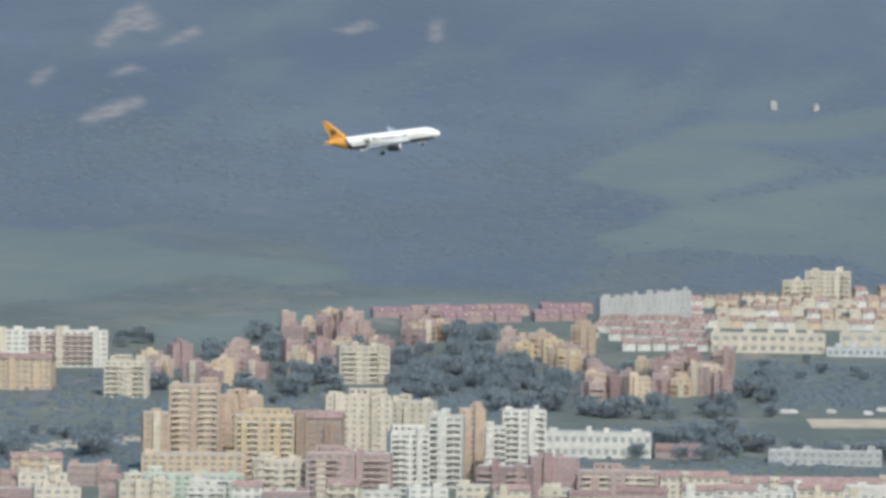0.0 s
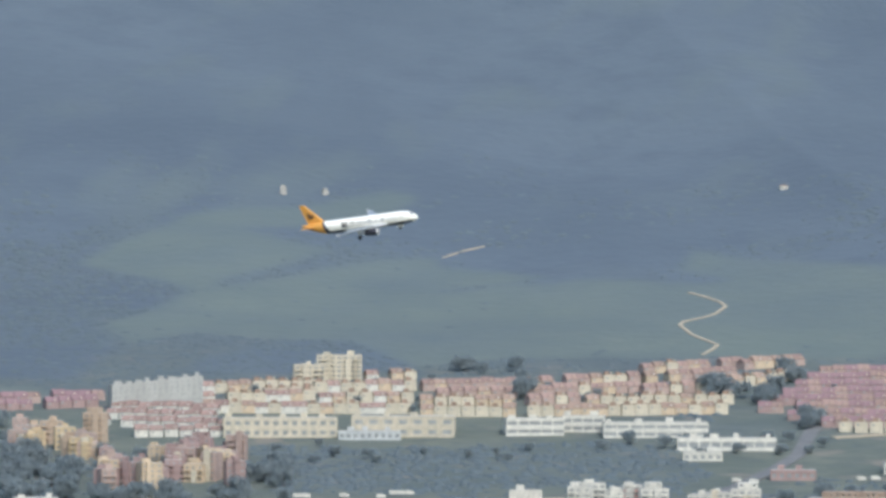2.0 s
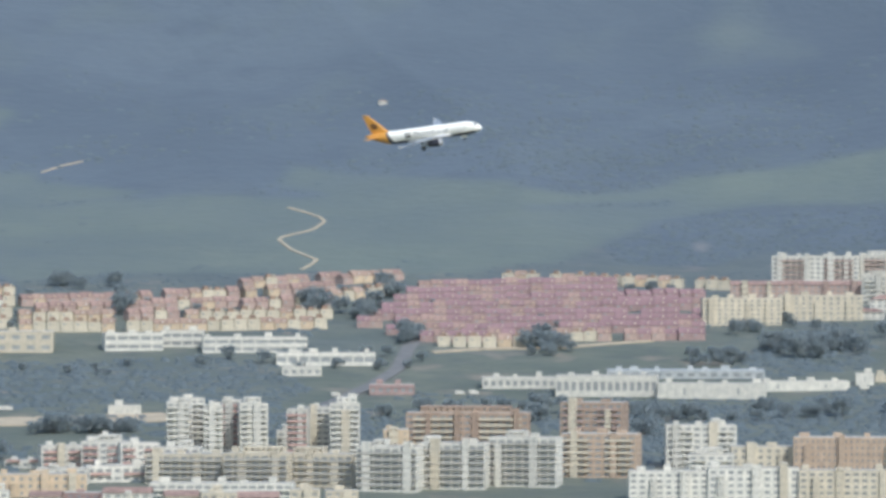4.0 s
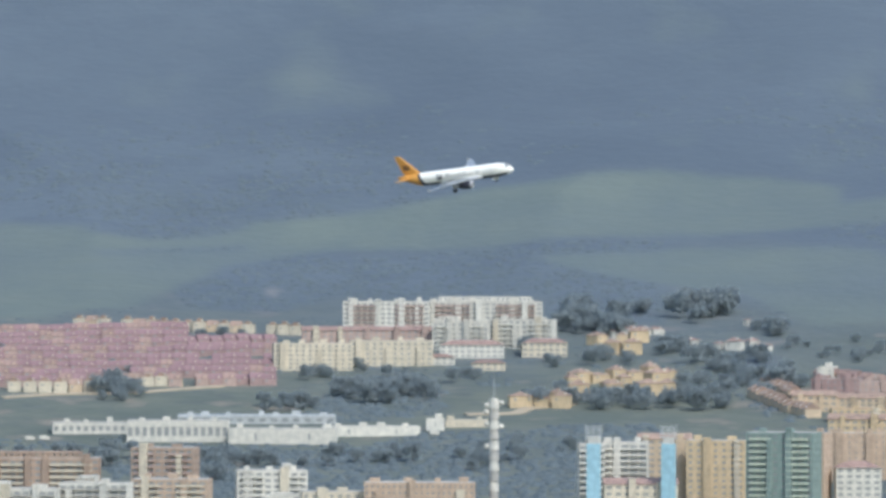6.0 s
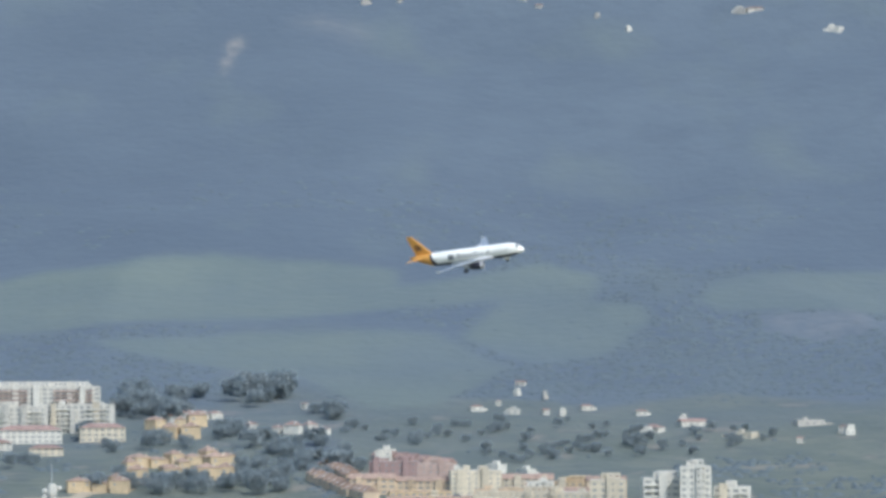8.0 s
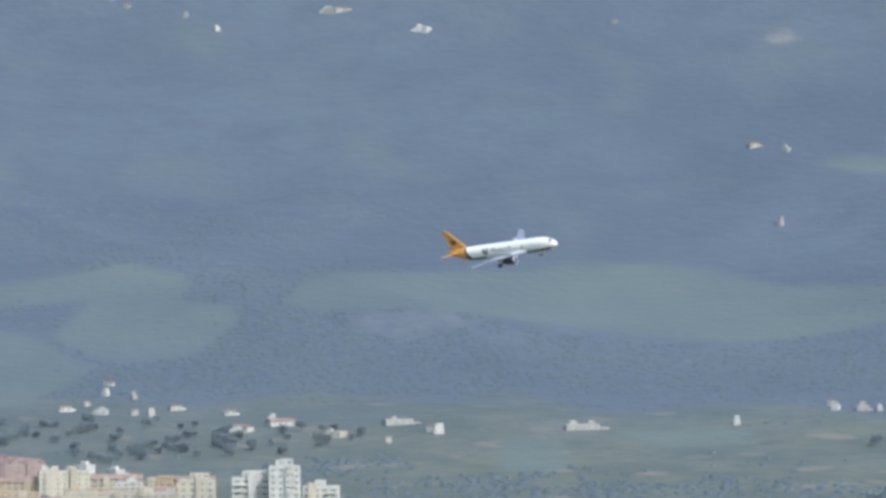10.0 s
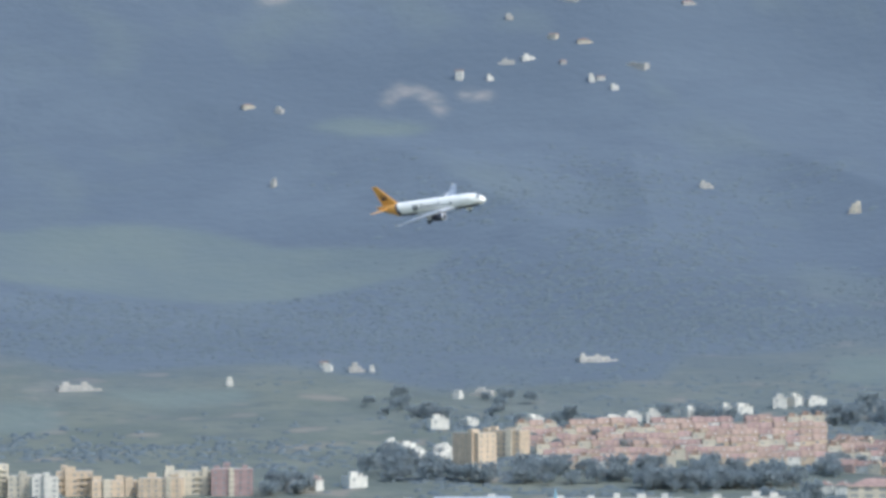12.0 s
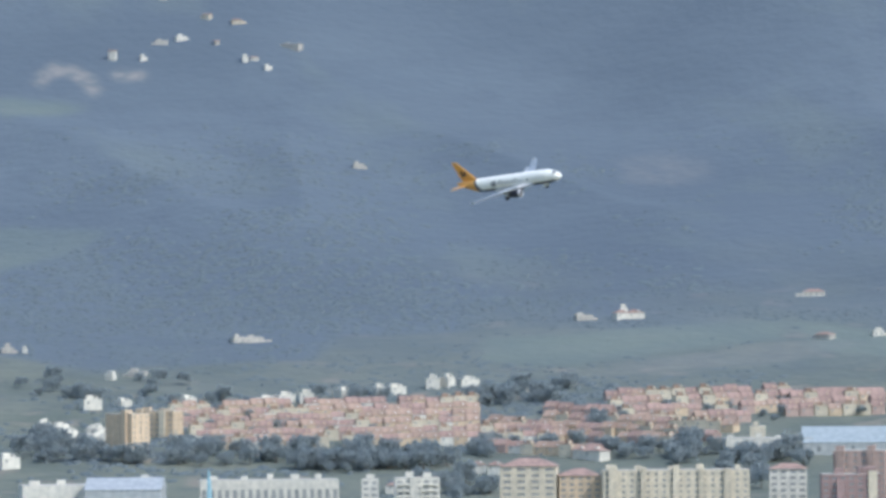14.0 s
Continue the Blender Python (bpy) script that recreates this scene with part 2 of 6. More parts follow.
field(FALLOW, (18.48, 3232), (19.56, 3326), (21.03, 3412), (21.92, 3404), (21.03, 3294), (19.75, 3232))
field(FALLOW, (6.30, 3824), (7.45, 3820), (7.83, 3784), (7.06, 3740), (6.43, 3772))
field(FALLOW, (8.42, 3308), (9.19, 3350), (9.32, 3264), (8.68, 3236))
field(FALLOW, (19.07, 4164), (19.58, 4194), (20.09, 4156), (20.03, 4098), (19.64, 4078), (19.13, 4088))
field(EARTH, (-21.08, 4198), (-20.99, 4296), (-20.77, 4356), (-20.54, 4374), (-20.32, 4320), (-20.41, 4278), (-20.70, 4292), (-20.92, 4212))
field(EARTH, (-20.35, 4208), (-20.16, 4264), (-19.94, 4300), (-19.83, 4280), (-20.03, 4252))
field(EARTH, (-21.80, 4094), (-21.73, 4126), (-21.52, 4144), (-21.55, 4124), (-21.69, 4106))
field(EARTH, (-21.29, 3988), (-21.10, 4016), (-20.59, 4036), (-20.49, 4016), (-20.78, 3992), (-21.07, 3976))
field(EARTH, (-20.88, 4100), (-20.66, 4128), (-20.52, 4112), (-20.76, 4090))
field(EARTH, (-17.29, 4236), (-17.25, 4298), (-17.19, 4312), (-17.13, 4280), (-17.17, 4240))
field(EARTH, (-18.31, 4286), (-17.99, 4310), (-17.85, 4296), (-18.15, 4274))
field(EARTH, (-4.20, 3612), (-4.12, 3662), (-4.01, 3632), (-4.07, 3584))
field(FALLOW, (-3.79, 4364), (-3.66, 4380), (-3.60, 4362), (-3.71, 4352))
field(EARTH, (0.31, 4544), (0.39, 4604), (0.44, 4632), (0.53, 4636), (0.55, 4610), (0.46, 4586), (0.38, 4546))
field(FALLOW, (1.62, 4614), (2.01, 4652), (2.10, 4646), (1.75, 4612))
field(FALLOW, (1.08, 4664), (1.40, 4684), (1.66, 4670), (2.05, 4648), (1.78, 4630), (1.27, 4648))
field(EARTH, (12.46, 4362), (12.54, 4388), (12.68, 4416), (12.95, 4410), (13.18, 4382), (13.25, 4344), (13.16, 4332), (12.93, 4378), (12.70, 4386), (12.59, 4356))
field(EARTH, (13.37, 4398), (13.75, 4396), (13.78, 4378), (13.43, 4370))
field(EARTH, (11.11, 4620), (11.33, 4646), (11.52, 4630), (11.39, 4618))
field(WOODS, (2.97, 3474), (3.61, 3640), (4.64, 3740), (5.28, 3814), (5.92, 3834), (7.19, 3738), (8.47, 3792), (9.74, 3768), (9.73, 3508), (8.46, 3508), (7.50, 3422), (5.91, 3498), (4.63, 3406), (3.67, 3448))
field(WOODS, (4.73, 3778), (6.64, 3842), (7.92, 3808), (9.32, 3774), (10.60, 3760), (11.88, 3842), (13.16, 3874), (15.07, 3848), (15.05, 3352), (13.15, 3270), (11.24, 3418), (9.32, 3364), (8.04, 3500), (6.77, 3546), (4.73, 3556))
field(WOODS, (-5.19, 3592), (-4.68, 3714), (-3.79, 3774), (-2.00, 3784), (-0.17, 3798), (0.29, 3816), (0.29, 3454), (-0.92, 3398), (-0.98, 3546), (-3.34, 3610), (-4.11, 3502), (-5.07, 3504))
field(WOODS, (13.37, 3604), (14.65, 3798), (16.57, 3804), (17.84, 3712), (17.33, 3464), (15.92, 3438), (15.67, 3316), (14.01, 3294))
field(WOODS, (-18.53, 3566), (-17.26, 3698), (-15.72, 3666), (-15.21, 3490), (-15.71, 3324), (-16.99, 3350), (-18.02, 3370))
field(WOODS, (-14.35, 3418), (-13.20, 3550), (-12.30, 3534), (-11.85, 3408), (-12.69, 3360), (-14.35, 3360))
field(WOODS, (-3.88, 2966), (-3.40, 3094), (-2.96, 3212), (-2.57, 3160), (-2.16, 3070), (-2.19, 2984), (-3.40, 2940))
field(WOODS, (-6.60, 2760), (-4.68, 2822), (-3.47, 2818), (-2.44, 2896), (-0.17, 2948), (0.29, 2948), (0.29, 2708), (-2.19, 2694), (-3.78, 2582), (-4.74, 2554), (-5.70, 2678))
field(WOODS, (-10.17, 2982), (-9.21, 3008), (-8.51, 2900), (-9.02, 2794), (-9.78, 2834), (-10.17, 2848))
field(WOODS, (-13.71, 2988), (-11.41, 3018), (-9.55, 3040), (-8.92, 2992), (-9.11, 2830), (-10.51, 2818), (-12.69, 2782), (-13.52, 2806))
field(WOODS, (-17.69, 3004), (-17.05, 3052), (-16.15, 2978), (-15.70, 2848), (-15.95, 2748), (-17.61, 2752))
field(WOODS, (-13.73, 3016), (-12.08, 3006), (-12.08, 2820), (-13.15, 2788), (-13.79, 2886))
field(WOODS, (0.97, 3158), (1.41, 3274), (1.80, 3160), (1.92, 3038), (1.41, 2988))


def covered(b, r, kind, ragged=1.0):
    """Share of each place that lies inside the ragged outlines of one kind of cover."""
    x, y = r * np.sin(np.radians(b)), r * np.cos(np.radians(b))
    bw = b + 0.10 * ragged * rough(x, y, 150, 3, 24)
    rw = r + 24 * ragged * rough(x, y, 150, 3, 31)
    inside = np.zeros(b.shape, bool)
    for p in kind:
        near = (bw > p[:, 0].min()) & (bw < p[:, 0].max()) & (rw > p[:, 1].min()) & (rw < p[:, 1].max())
        hit = np.zeros(b.shape, bool)
        for (b0, r0), (b1, r1) in zip(p, np.roll(p, -1, 0)):
            if b0 != b1:
                hit ^= ((bw > b0) != (bw > b1)) & (rw < r0 + (bw - b0) * (r1 - r0) / (b1 - b0))
        inside |= hit & near
    return inside.astype(float)


def build_land():
    fine = np.arange(-24.5, 24.501, 0.06)
    b = np.radians(np.concatenate([fine, np.arange(28, 334, 4.0)]))
    r = np.concatenate([[0.0, 4, 8, 40, 120, 220, 320, 600, 1000, 1500, 1900], np.arange(2000, 3300, 12), np.arange(3300, 4890, 7), [4915, 4950, 4990]])
    nb, nr = len(b), len(r)
    rr, bb = np.meshgrid(r, b, indexing="ij")
    x, y = rr * np.sin(bb), rr * np.cos(bb)
    z = ground(x, y)
    co = np.stack([x, y, z], -1).reshape(-1, 3)
    i, j = np.meshgrid(np.arange(nr - 1), np.arange(nb), indexing="ij")
    k = (j + 1) % nb
    faces = np.stack([i * nb + j, i * nb + k, (i + 1) * nb + k, (i + 1) * nb + j], -1).reshape(-1, 4)[:, ::-1]
    me = bpy.data.meshes.new("ground")
    me.vertices.add(len(co))
    me.vertices.foreach_set("co", co.ravel())
    me.loops.add(faces.size)
    me.loops.foreach_set("vertex_index", faces.ravel())
    me.polygons.add(len(faces))
    me.polygons.foreach_set("loop_start", np.arange(len(faces)) * 4)
    me.polygons.foreach_set("use_smooth", np.ones(len(faces), bool))
    me.update(calc_edges=True)
    deg = (np.degrees(bb) + 180) % 360 - 180
    edge = 0.55 * rough(x, y, 230, 2, 24) + 0.6 * rough(x, y, 90, 4, 20)

    def patches(kind, passes):
        c = covered(deg, rr, kind, 0.35 if kind is EARTH else 1.0)
        for _ in range(passes):
            c = (c + np.roll(c, 1, 0) + np.roll(c, -1, 0) + np.roll(c, 1, 1) + np.roll(c, -1, 1)) / 5
        return c.ravel()

    cover = np.zeros((co.shape[0], 4))
    woods = patches(WOODS, 4)
    cover[:, 0] = np.maximum(patches(MEADOWS, 3) * (0.68 + 0.3 * edge.ravel()), 0)
    cover[:, 1] = np.maximum(0.7 * patches(EARTH, 1), 0.22 * patches(FALLOW, 5))
    # with distance the greener verge gives way to the haze-blue scrub tones
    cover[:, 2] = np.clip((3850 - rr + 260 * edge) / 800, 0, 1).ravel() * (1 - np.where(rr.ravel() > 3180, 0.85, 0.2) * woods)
    cover[:, 3] = 1
    layer = me.color_attributes.new("cover", "FLOAT_COLOR", "POINT")
    layer.data.foreach_set("color", cover.ravel())
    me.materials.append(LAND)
    tagged(new("ground", me), "scrub hillside tinted blue-green for haze, with pale meadows and bare rock", "hillside", kind="structure")


build_land()


def strip(name, points, width, mat, label, category="road"):
    """A road or earth band laid on the land through polar points."""
    pts = []
    for (b0, r0), (b1, r1) in zip(points, points[1:]):
        for k in range(8):
            pts.append((b0 + (b1 - b0) * k / 8, r0 + (r1 - r0) * k / 8))
    pts.append(points[-1])
    pts = [polar(b, r, 0.5) for b, r in pts]
    bm, last = bmesh.new(), None
    for k, p in enumerate(pts):
        way = (pts[min(k + 1, len(pts) - 1)] - pts[max(k - 1, 0)]).normalized()
        out = Vector((way.y, -way.x, 0)).normalized() * width / 2
        row = []
        for q, dz in ((p - out, -1.5), (p - out, 0), (p + out, 0), (p + out, -1.5)):
            row.append(bm.verts.new((q.x, q.y, float(ground(q.x, q.y)) + 0.6 + dz)))
        if last:
            for i in range(3):
                bm.faces.new((last[i], row[i], row[i + 1], last[i + 1]))
        last = row
    tagged(part(name, bm, mat), label, category, kind="structure")


strip("dirt_track", [(-8.8, 3800), (-8.61, 3780), (-8.44, 3758), (-8.38, 3738), (-8.48, 3710), (-8.65, 3680), (-8.86, 3652), (-8.9, 3632), (-8.76, 3582), (-8.58, 3546), (-8.47, 3524), (-8.53, 3500), (-8.65, 3468)], 2.6, SAND, "pale winding dirt track climbing a green hillside")
strip("dirt_track", [(-11.58, 3958), (-11.34, 3980), (-11.11, 3992)], 1.5, SAND, "short pale dirt track on a green hillside")
strip("earth_bank", [(-12.946, 2739), (-11.604, 2745), (-10.136, 2760)], 34.0, SAND, "levelled strip of bare yellow earth", "earthwork")
strip("road", [(-21.697, 2788), (-21.572, 2850), (-21.065, 2899)], 9.0, TARMAC, "grey curving road on a slope")
strip("road", [(-8.8, 2756), (-8.26, 2826), (-7.81, 2912), (-7.56, 2980), (-7.42, 3074), (-7.17, 3144)], 9.0, TARMAC, "grey road winding up between the school and the works")
strip("road", [(-7.17, 3050), (-6.6, 3064), (-5.7, 3072), (-4.68, 3102)], 7.0, SAND, "pale lane below the red terraces")
strip("road", [(-1.94, 2984), (-1.36, 2992), (-1.23, 3014), (-0.73, 3034)], 9.0, SAND, "pale earth track above the works")
strip("earth_bank", [(-22.071, 2569), (-21.310, 2597), (-20.484, 2641)], 30.0, SAND, "bare yellow earth beside houses", "earthwork")


# ---- buildings ----
def shell(width, depth, height, floors, bays, solid, parapet):
    """The outer walls of a block as one skin with window openings and their reveals."""
    w, step = width / 2, height / floors
    nd = max(1, round(depth / 5))
    spots, holes = [], []  # corners of the plan going round, and which stretches are open
    for side, (n, full) in enumerate(((bays, width), (nd, depth), (bays, width), (nd, depth))):
        share_wall = solid if side in (0, 2) else 0.7
        for k in range(n):
            bay = full / n
            for a, opening in ((0, False), (bay * share_wall / 2, True), (bay * (1 - share_wall / 2), False)):
                t = k * bay + a
                spots.append(((-w + t, 0), (w, t), (w - t, depth), (-w, depth - t))[side] + (side,))
                holes.append(opening)
    levels, rows = [-6.0], [False]
    for k in range(floors):
        levels += [k * step + step * 0.3, k * step + step * 0.74]
        rows += [True, False]
    levels.append(height + parapet)
    inward = ((0, 1), (-1, 0), (0, -1), (1, 0))
    n = len(spots)
    verts = [(x, y, z) for z in levels for x, y, _ in spots]
    faces = []
    for k in range(len(levels) - 1):
        for i in range(n):
            j = (i + 1) % n
            quad = (k * n + i, k * n + j, (k + 1) * n + j, (k + 1) * n + i)
            if not (holes[i] and rows[k]):
                faces.append(quad)
                continue
            ix, iy = inward[spots[i][2]]
            at = len(verts)
            verts += [(verts[q][0] + ix * 0.45, verts[q][1] + iy * 0.45, verts[q][2]) for q in quad]
            faces += [(quad[a], quad[(a + 1) % 4], at + (a + 1) % 4, at + a) for a in range(4)]
    top = (len(levels) - 1) * n
    faces.append([top + i for i in range(n)])
    me = bpy.data.meshes.new("wall")
    me.from_pydata(verts, [], faces)
    return me


def ledge(length):
    """A balcony floor and its parapet, one bent slab."""
    bm = bmesh.new()
    rim = ((0, -0.12), (-1.3, -0.12), (-1.3, 1.0), (-1.15, 1.0), (-1.15, 0.08), (0, 0.08))
    a, b = [[bm.verts.new((x, y, z)) for y, z in rim] for x in (0, length)]
    bm.faces.new(a)
    bm.faces.new(list(reversed(b)))
    for i in range(6):
        j = (i + 1) % 6
        bm.faces.new((a[j], a[i], b[i], b[j]))
    return bm


def building(b, r, width, height, depth, turn, wall, floors=0, bays=0, label="", roof="flat", roofmat=None, balcony=None, name="apartment_building", category="apartment building", group="", solid=0.45):
    """A block with storeys of real openings, balconies, a parapet or pitched roof and stair heads. Its front faces the viewpoint, turned by turn degrees."""
    height = max(height, 3.2)
    floors = floors or max(1, round(height / 3.0))
    bays = bays or max(2, round(width / 4.2))
    ob = thing(name, Matrix.Translation(polar(b, r)) @ pose(0, 0, 0, 0, 0, -b + turn), label, category, group)
    w, d, step = width / 2, depth, height / floors
    rnd = random.Random(int(abs(b) * 1000 + r))
    part("glazing", boxes((-w + 0.4, w - 0.4, 0.4, d - 0.4, -4, height - 0.3)), GLAZING, ob)
    part("wall", shell(width, d, height, floors, bays, solid, 0.5 if roof == "flat" else 0.0), wall, ob)
    if width > 9 and floors >= 3 and name == "apartment_building":
        # projecting stair bays, blank or with small windows
        for k in range(max(1, round(width / 16))):
            bw = rnd.uniform(2.6, 4.4)
            x = -w + width * (k + rnd.uniform(0.25, 0.75)) / max(1, round(width / 16))
            x = min(max(x, -w + bw / 2), w - bw / 2)
            tall = height + rnd.choice((-step, 0.8, 1.8, 2.6))
            out = rnd.uniform(0.8, 2.2)
            part("stair_bay", shell(bw, out + 2, tall, floors, 2, rnd.choice((0.97, 0.8, 0.6)), 0.3), wall if rnd.random() < 0.75 else CREAM, ob, m=pose(x, -out, 0))
        if rnd.random() < 0.45 and roof == "flat":
            a, c = sorted((rnd.uniform(-w + 1, w - 1), rnd.uniform(-w + 1, w - 1)))
            if c - a > 3:
                part("penthouse", shell(c - a, d * 0.6, 3.0, 1, max(2, round((c - a) / 3)), 0.5, 0.2), wall, ob, m=pose((a + c) / 2, d * 0.25, height + 0.6))
    if balcony:
        runs = [(-w + 0.3, w - 0.3)] if solid < 0.3 or width < 12 else [(-w + width * 0.06, -w + width * 0.38), (-w + width * 0.6, -w + width * 0.94)]
        for x0, x1 in runs:
            proto = part("balcony", ledge(x1 - x0), balcony, ob, m=pose(x0, 0, step))
            for k in range(2, floors):
                share(proto, pose(x0, 0, k * step))
    if roof == "gable":
        part("roof", gable(bmesh.new(), -w, w, 0, d, height, depth * 0.22), roofmat or TILE, ob)
    elif roof == "hip":
        part("roof", hipped(bmesh.new(), -w, w, 0, d, height, min(depth, width) * 0.22), roofmat or TILE, ob)
    else:
        part("roof", boxes((-w + 0.25, w - 0.25, 0.25, d - 0.25, height + 0.5, height + 0.75)), roofmat or CONCRETE, ob)
        for k in range(max(1, round(width / 14))):
            x = -w + width * (k + 0.2 + 0.5 * rnd.random()) / max(1, round(width / 14))
            s = min(1.2 + rnd.random() * 1.4, w * 0.7)
            x = min(max(x, -w + s + 0.3), w - s - 0.3)
            part("stair_head", boxes((x - s, x + s, d * 0.3, d * 0.3 + 3.2, height + 0.7, height + 1.9 + rnd.random() * 1.6)), wall, ob)
    return ob


def house(name, w, d, h, wall, roofmat, roof, label, category, trimmat):
    """A prototype house far below, copied along its streets."""
    ob = thing(name, pose(0, 0, 0), label, category)
    x = w / 2
    part("wall", boxes((-x, x, 0, d, -5, h)), wall, ob)
    if roof == "gable":
        part("roof", gable(bmesh.new(), -x, x, 0, d, h, d * 0.33, 0.12), roofmat, ob)
    elif roof == "hip":
        part("roof", hipped(bmesh.new(), -x, x, 0, d, h, d * 0.24), roofmat, ob)
    else:
        part("roof", boxes((-x - 0.15, x + 0.15, -0.15, d + 0.15, h, h + 0.3), (-x * 0.5, x * 0.3, d * 0.4, d * 0.75, h + 0.3, h + 2.2)), roofmat, ob)
    win = part("window", boxes((-0.6, 0.6, -0.08, 0.1, 0, 1.4)), GLAZING, ob, m=pose(-x * 0.5, 0, h * 0.6))
    part("dormer", boxes((-0.55, 0.55, 0, 2.2, 0, 1.2)), trimmat, ob, m=pose(x * 0.45, d * 0.12, h + 0.5))
    return ob


PROTO = {}


def street(kinds, b0, r0, b1, r1, jitter=0.2, gap=0.0, group="", skip=0.05):
    """A row of houses between two places, each on the land and facing down the slope."""
    rnd = random.Random(int(abs(b0) * 997 + r0 * 13 + abs(b1) * 31))
    a, c = polar(b0, r0), polar(b1, r1)
    way = Vector((c.x - a.x, c.y - a.y, 0))
    n = max(1, int(way.length / (kinds[0][1] + gap)))
    face = math.degrees(math.atan2(way.y, way.x))
    out = Vector((-way.y, way.x, 0)).normalized()
    drift = 0.0
    for k in range(n):
        if rnd.random() < 0.25:
            drift = rnd.uniform(-2.2, 2.2)
        if rnd.random() < (0.3 if gap > 0.8 else skip):
            continue
        spec = kinds[rnd.randrange(len(kinds))] if len(kinds) > 1 else kinds[0]
        t = (k + 0.5) / n
        p = a + way * t + out * (drift + rnd.uniform(-0.5, 0.5))
        m = pose(p.x, p.y, float(ground(p.x, p.y)) + rnd.uniform(-jitter, jitter), 0, 0, face + rnd.uniform(-1, 1) + (rnd.uniform(-25, 25) if gap > 0 else 0))
        if spec not in PROTO:
            PROTO[spec] = house(*spec)
            PROTO[spec].matrix_basis = m
            tagged(PROTO[spec], group=group)
        else:
            loose = gap > 0
            copy_thing(PROTO[spec], m @ Matrix.Diagonal((rnd.uniform(0.7, 1.5) if loose else 1.0, rnd.uniform(0.8, 1.2) if loose else 1.0, rnd.uniform(0.75, 1.35) if loose else rnd.uniform(0.9, 1.12), 1)))


RED = ("brick_terraced_house", 8.0, 10.0, 4.2, BRICK, REDROOF, "gable", "red brick terraced house with maroon tiled roof", "house", CREAM)
PINKH = ("pink_terraced_house", 8.0, 10.0, 4.4, PINK, TILE, "gable", "pink terraced house with clay tiled roof", "house", PEACH)
PEACHH = ("peach_terraced_house", 8.0, 10.0, 4.6, PEACH, TERRACOTTA, "gable", "peach terraced house with terracotta roof", "house", WHITE)
YELLOWH = ("cream_terraced_house", 8.0, 9.0, 6.4, CREAM, TERRACOTTA, "flat", "cream terraced house with a flat roof terrace", "house", CREAM)
WHITET = ("white_terraced_house", 8.0, 10.0, 4.2, WHITE, TILE, "gable", "white terraced house with red tiled roof", "house", WHITE)
OCHREV = ("villa", 10.0, 10.0, 6.4, OCHRE, TERRACOTTA, "hip", "ochre villa with a terracotta hipped roof", "house", CREAM)
WHITEH = ("white_house", 9.0, 8.0, 5.0, WHITE, WHITE, "flat", "white flat-roofed house among trees", "house", WHITE)
WHITER = ("white_cottage", 9.0, 8.0, 4.6, WHITE, TILE, "hip", "white house with a red tiled roof", "house", WHITE)

# town below: tower blocks by the near edge
TANL = "tan brick tower block with recessed balconies"
building(-20.312, 2480, 13.0, 29.7, 16, 4, TAN, label=TANL, solid=0.7)
building(-19.891, 2490, 24.7, 42.4, 18, -3, TAN, label=TANL, balcony=CREAM, solid=0.6)
building(-19.905, 2440, 49.0, 14.0, 20, 0, PEACH, label="long low peach podium below tan towers", name="shop_row", category="building")
building(-19.358, 2500, 21.8, 36.2, 16, 6, TAN, label=TANL, solid=0.7)
building(-19.093, 2470, 28.9, 29.6, 16, 2, OCHRE, label="ochre apartment block with dark windows", balcony=CREAM)
building(-18.506, 2510, 24.9, 24.9, 16, -6, BROWN, label="brown brick apartment block", roof="gable", roofmat=TILE)
building(-18.033, 2540, 33.2, 32.7, 18, 8, CREAM, label="broad cream apartment block with flat roof", solid=0.65)
building(-17.430, 2580, 21.9, 26.2, 16, -8, CREAM, label="cream apartment block with flat roof", solid=0.65)
WT = "slim white tower block with stacked balconies"
building(-17.441, 2410, 18.8, 29.1, 16, 8, WHITE, label=WT, balcony=WHITE, solid=0.3)
building(-17.049, 2440, 16.1, 34.2, 16, -4, WHITE, label=WT, balcony=WHITE, solid=0.3)
building(-16.739, 2470, 12.7, 34.6, 18, 4, TAN, label="beige tower block beside white towers", solid=0.75)
building(-16.482, 2440, 10.6, 29.5, 14, 0, WHITE, label=WT, balcony=WHITE, solid=0.3)
building(-16.154, 2480, 21.6, 33.6, 16, 6, WHITE, label=WT, balcony=WHITE, solid=0.35)
building(-18.144, 2380, 39.8, 20.8, 18, -5, PINK, label="pink brick apartment block with banded balconies", balcony=PINK)
building(-18.901, 2390, 25.9, 16.4, 16, 3, CREAM, label="cream apartment block with dark balconies", balcony=CREAM)
building(-20.012, 2370, 56.9, 10.6, 14, 0, MINT, label="pale green and white apartment row", balcony=WHITE)
building(-16.396, 2380, 24.7, 15.6, 15, -10, BRICK, label="red brick apartment block", balcony=PINK)
building(-15.801, 2400, 23.3, 19.4, 15, 6, BRICK, label="red brick apartment block", solid=0.6)
building(-15.086, 2390, 38.1, 13.8, 15, -4, PINK, label="pink and cream apartment block", balcony=CREAM)
building(-14.221, 2390, 32.5, 11.6, 14, 4, CREAM, label="white housing block with red tiled roof", roof="gable")
building(-12.989, 2400, 73.7, 9.1, 14, 0, WHITE, label="long white housing row with red tiled roof", roof="gable")
building(-22.159, 2400, 24.1, 8.2, 14, 0, PINK, label="pink housing block with pitched roof", roof="gable")
building(-21.587, 2390, 22.9, 9.5, 14, 5, CREAM, label="yellow-cream apartment block with flat roof", solid=0.6)
building(-21.039, 2430, 23.6, 9.6, 14, -8, PINK, label="pink stepped housing block")
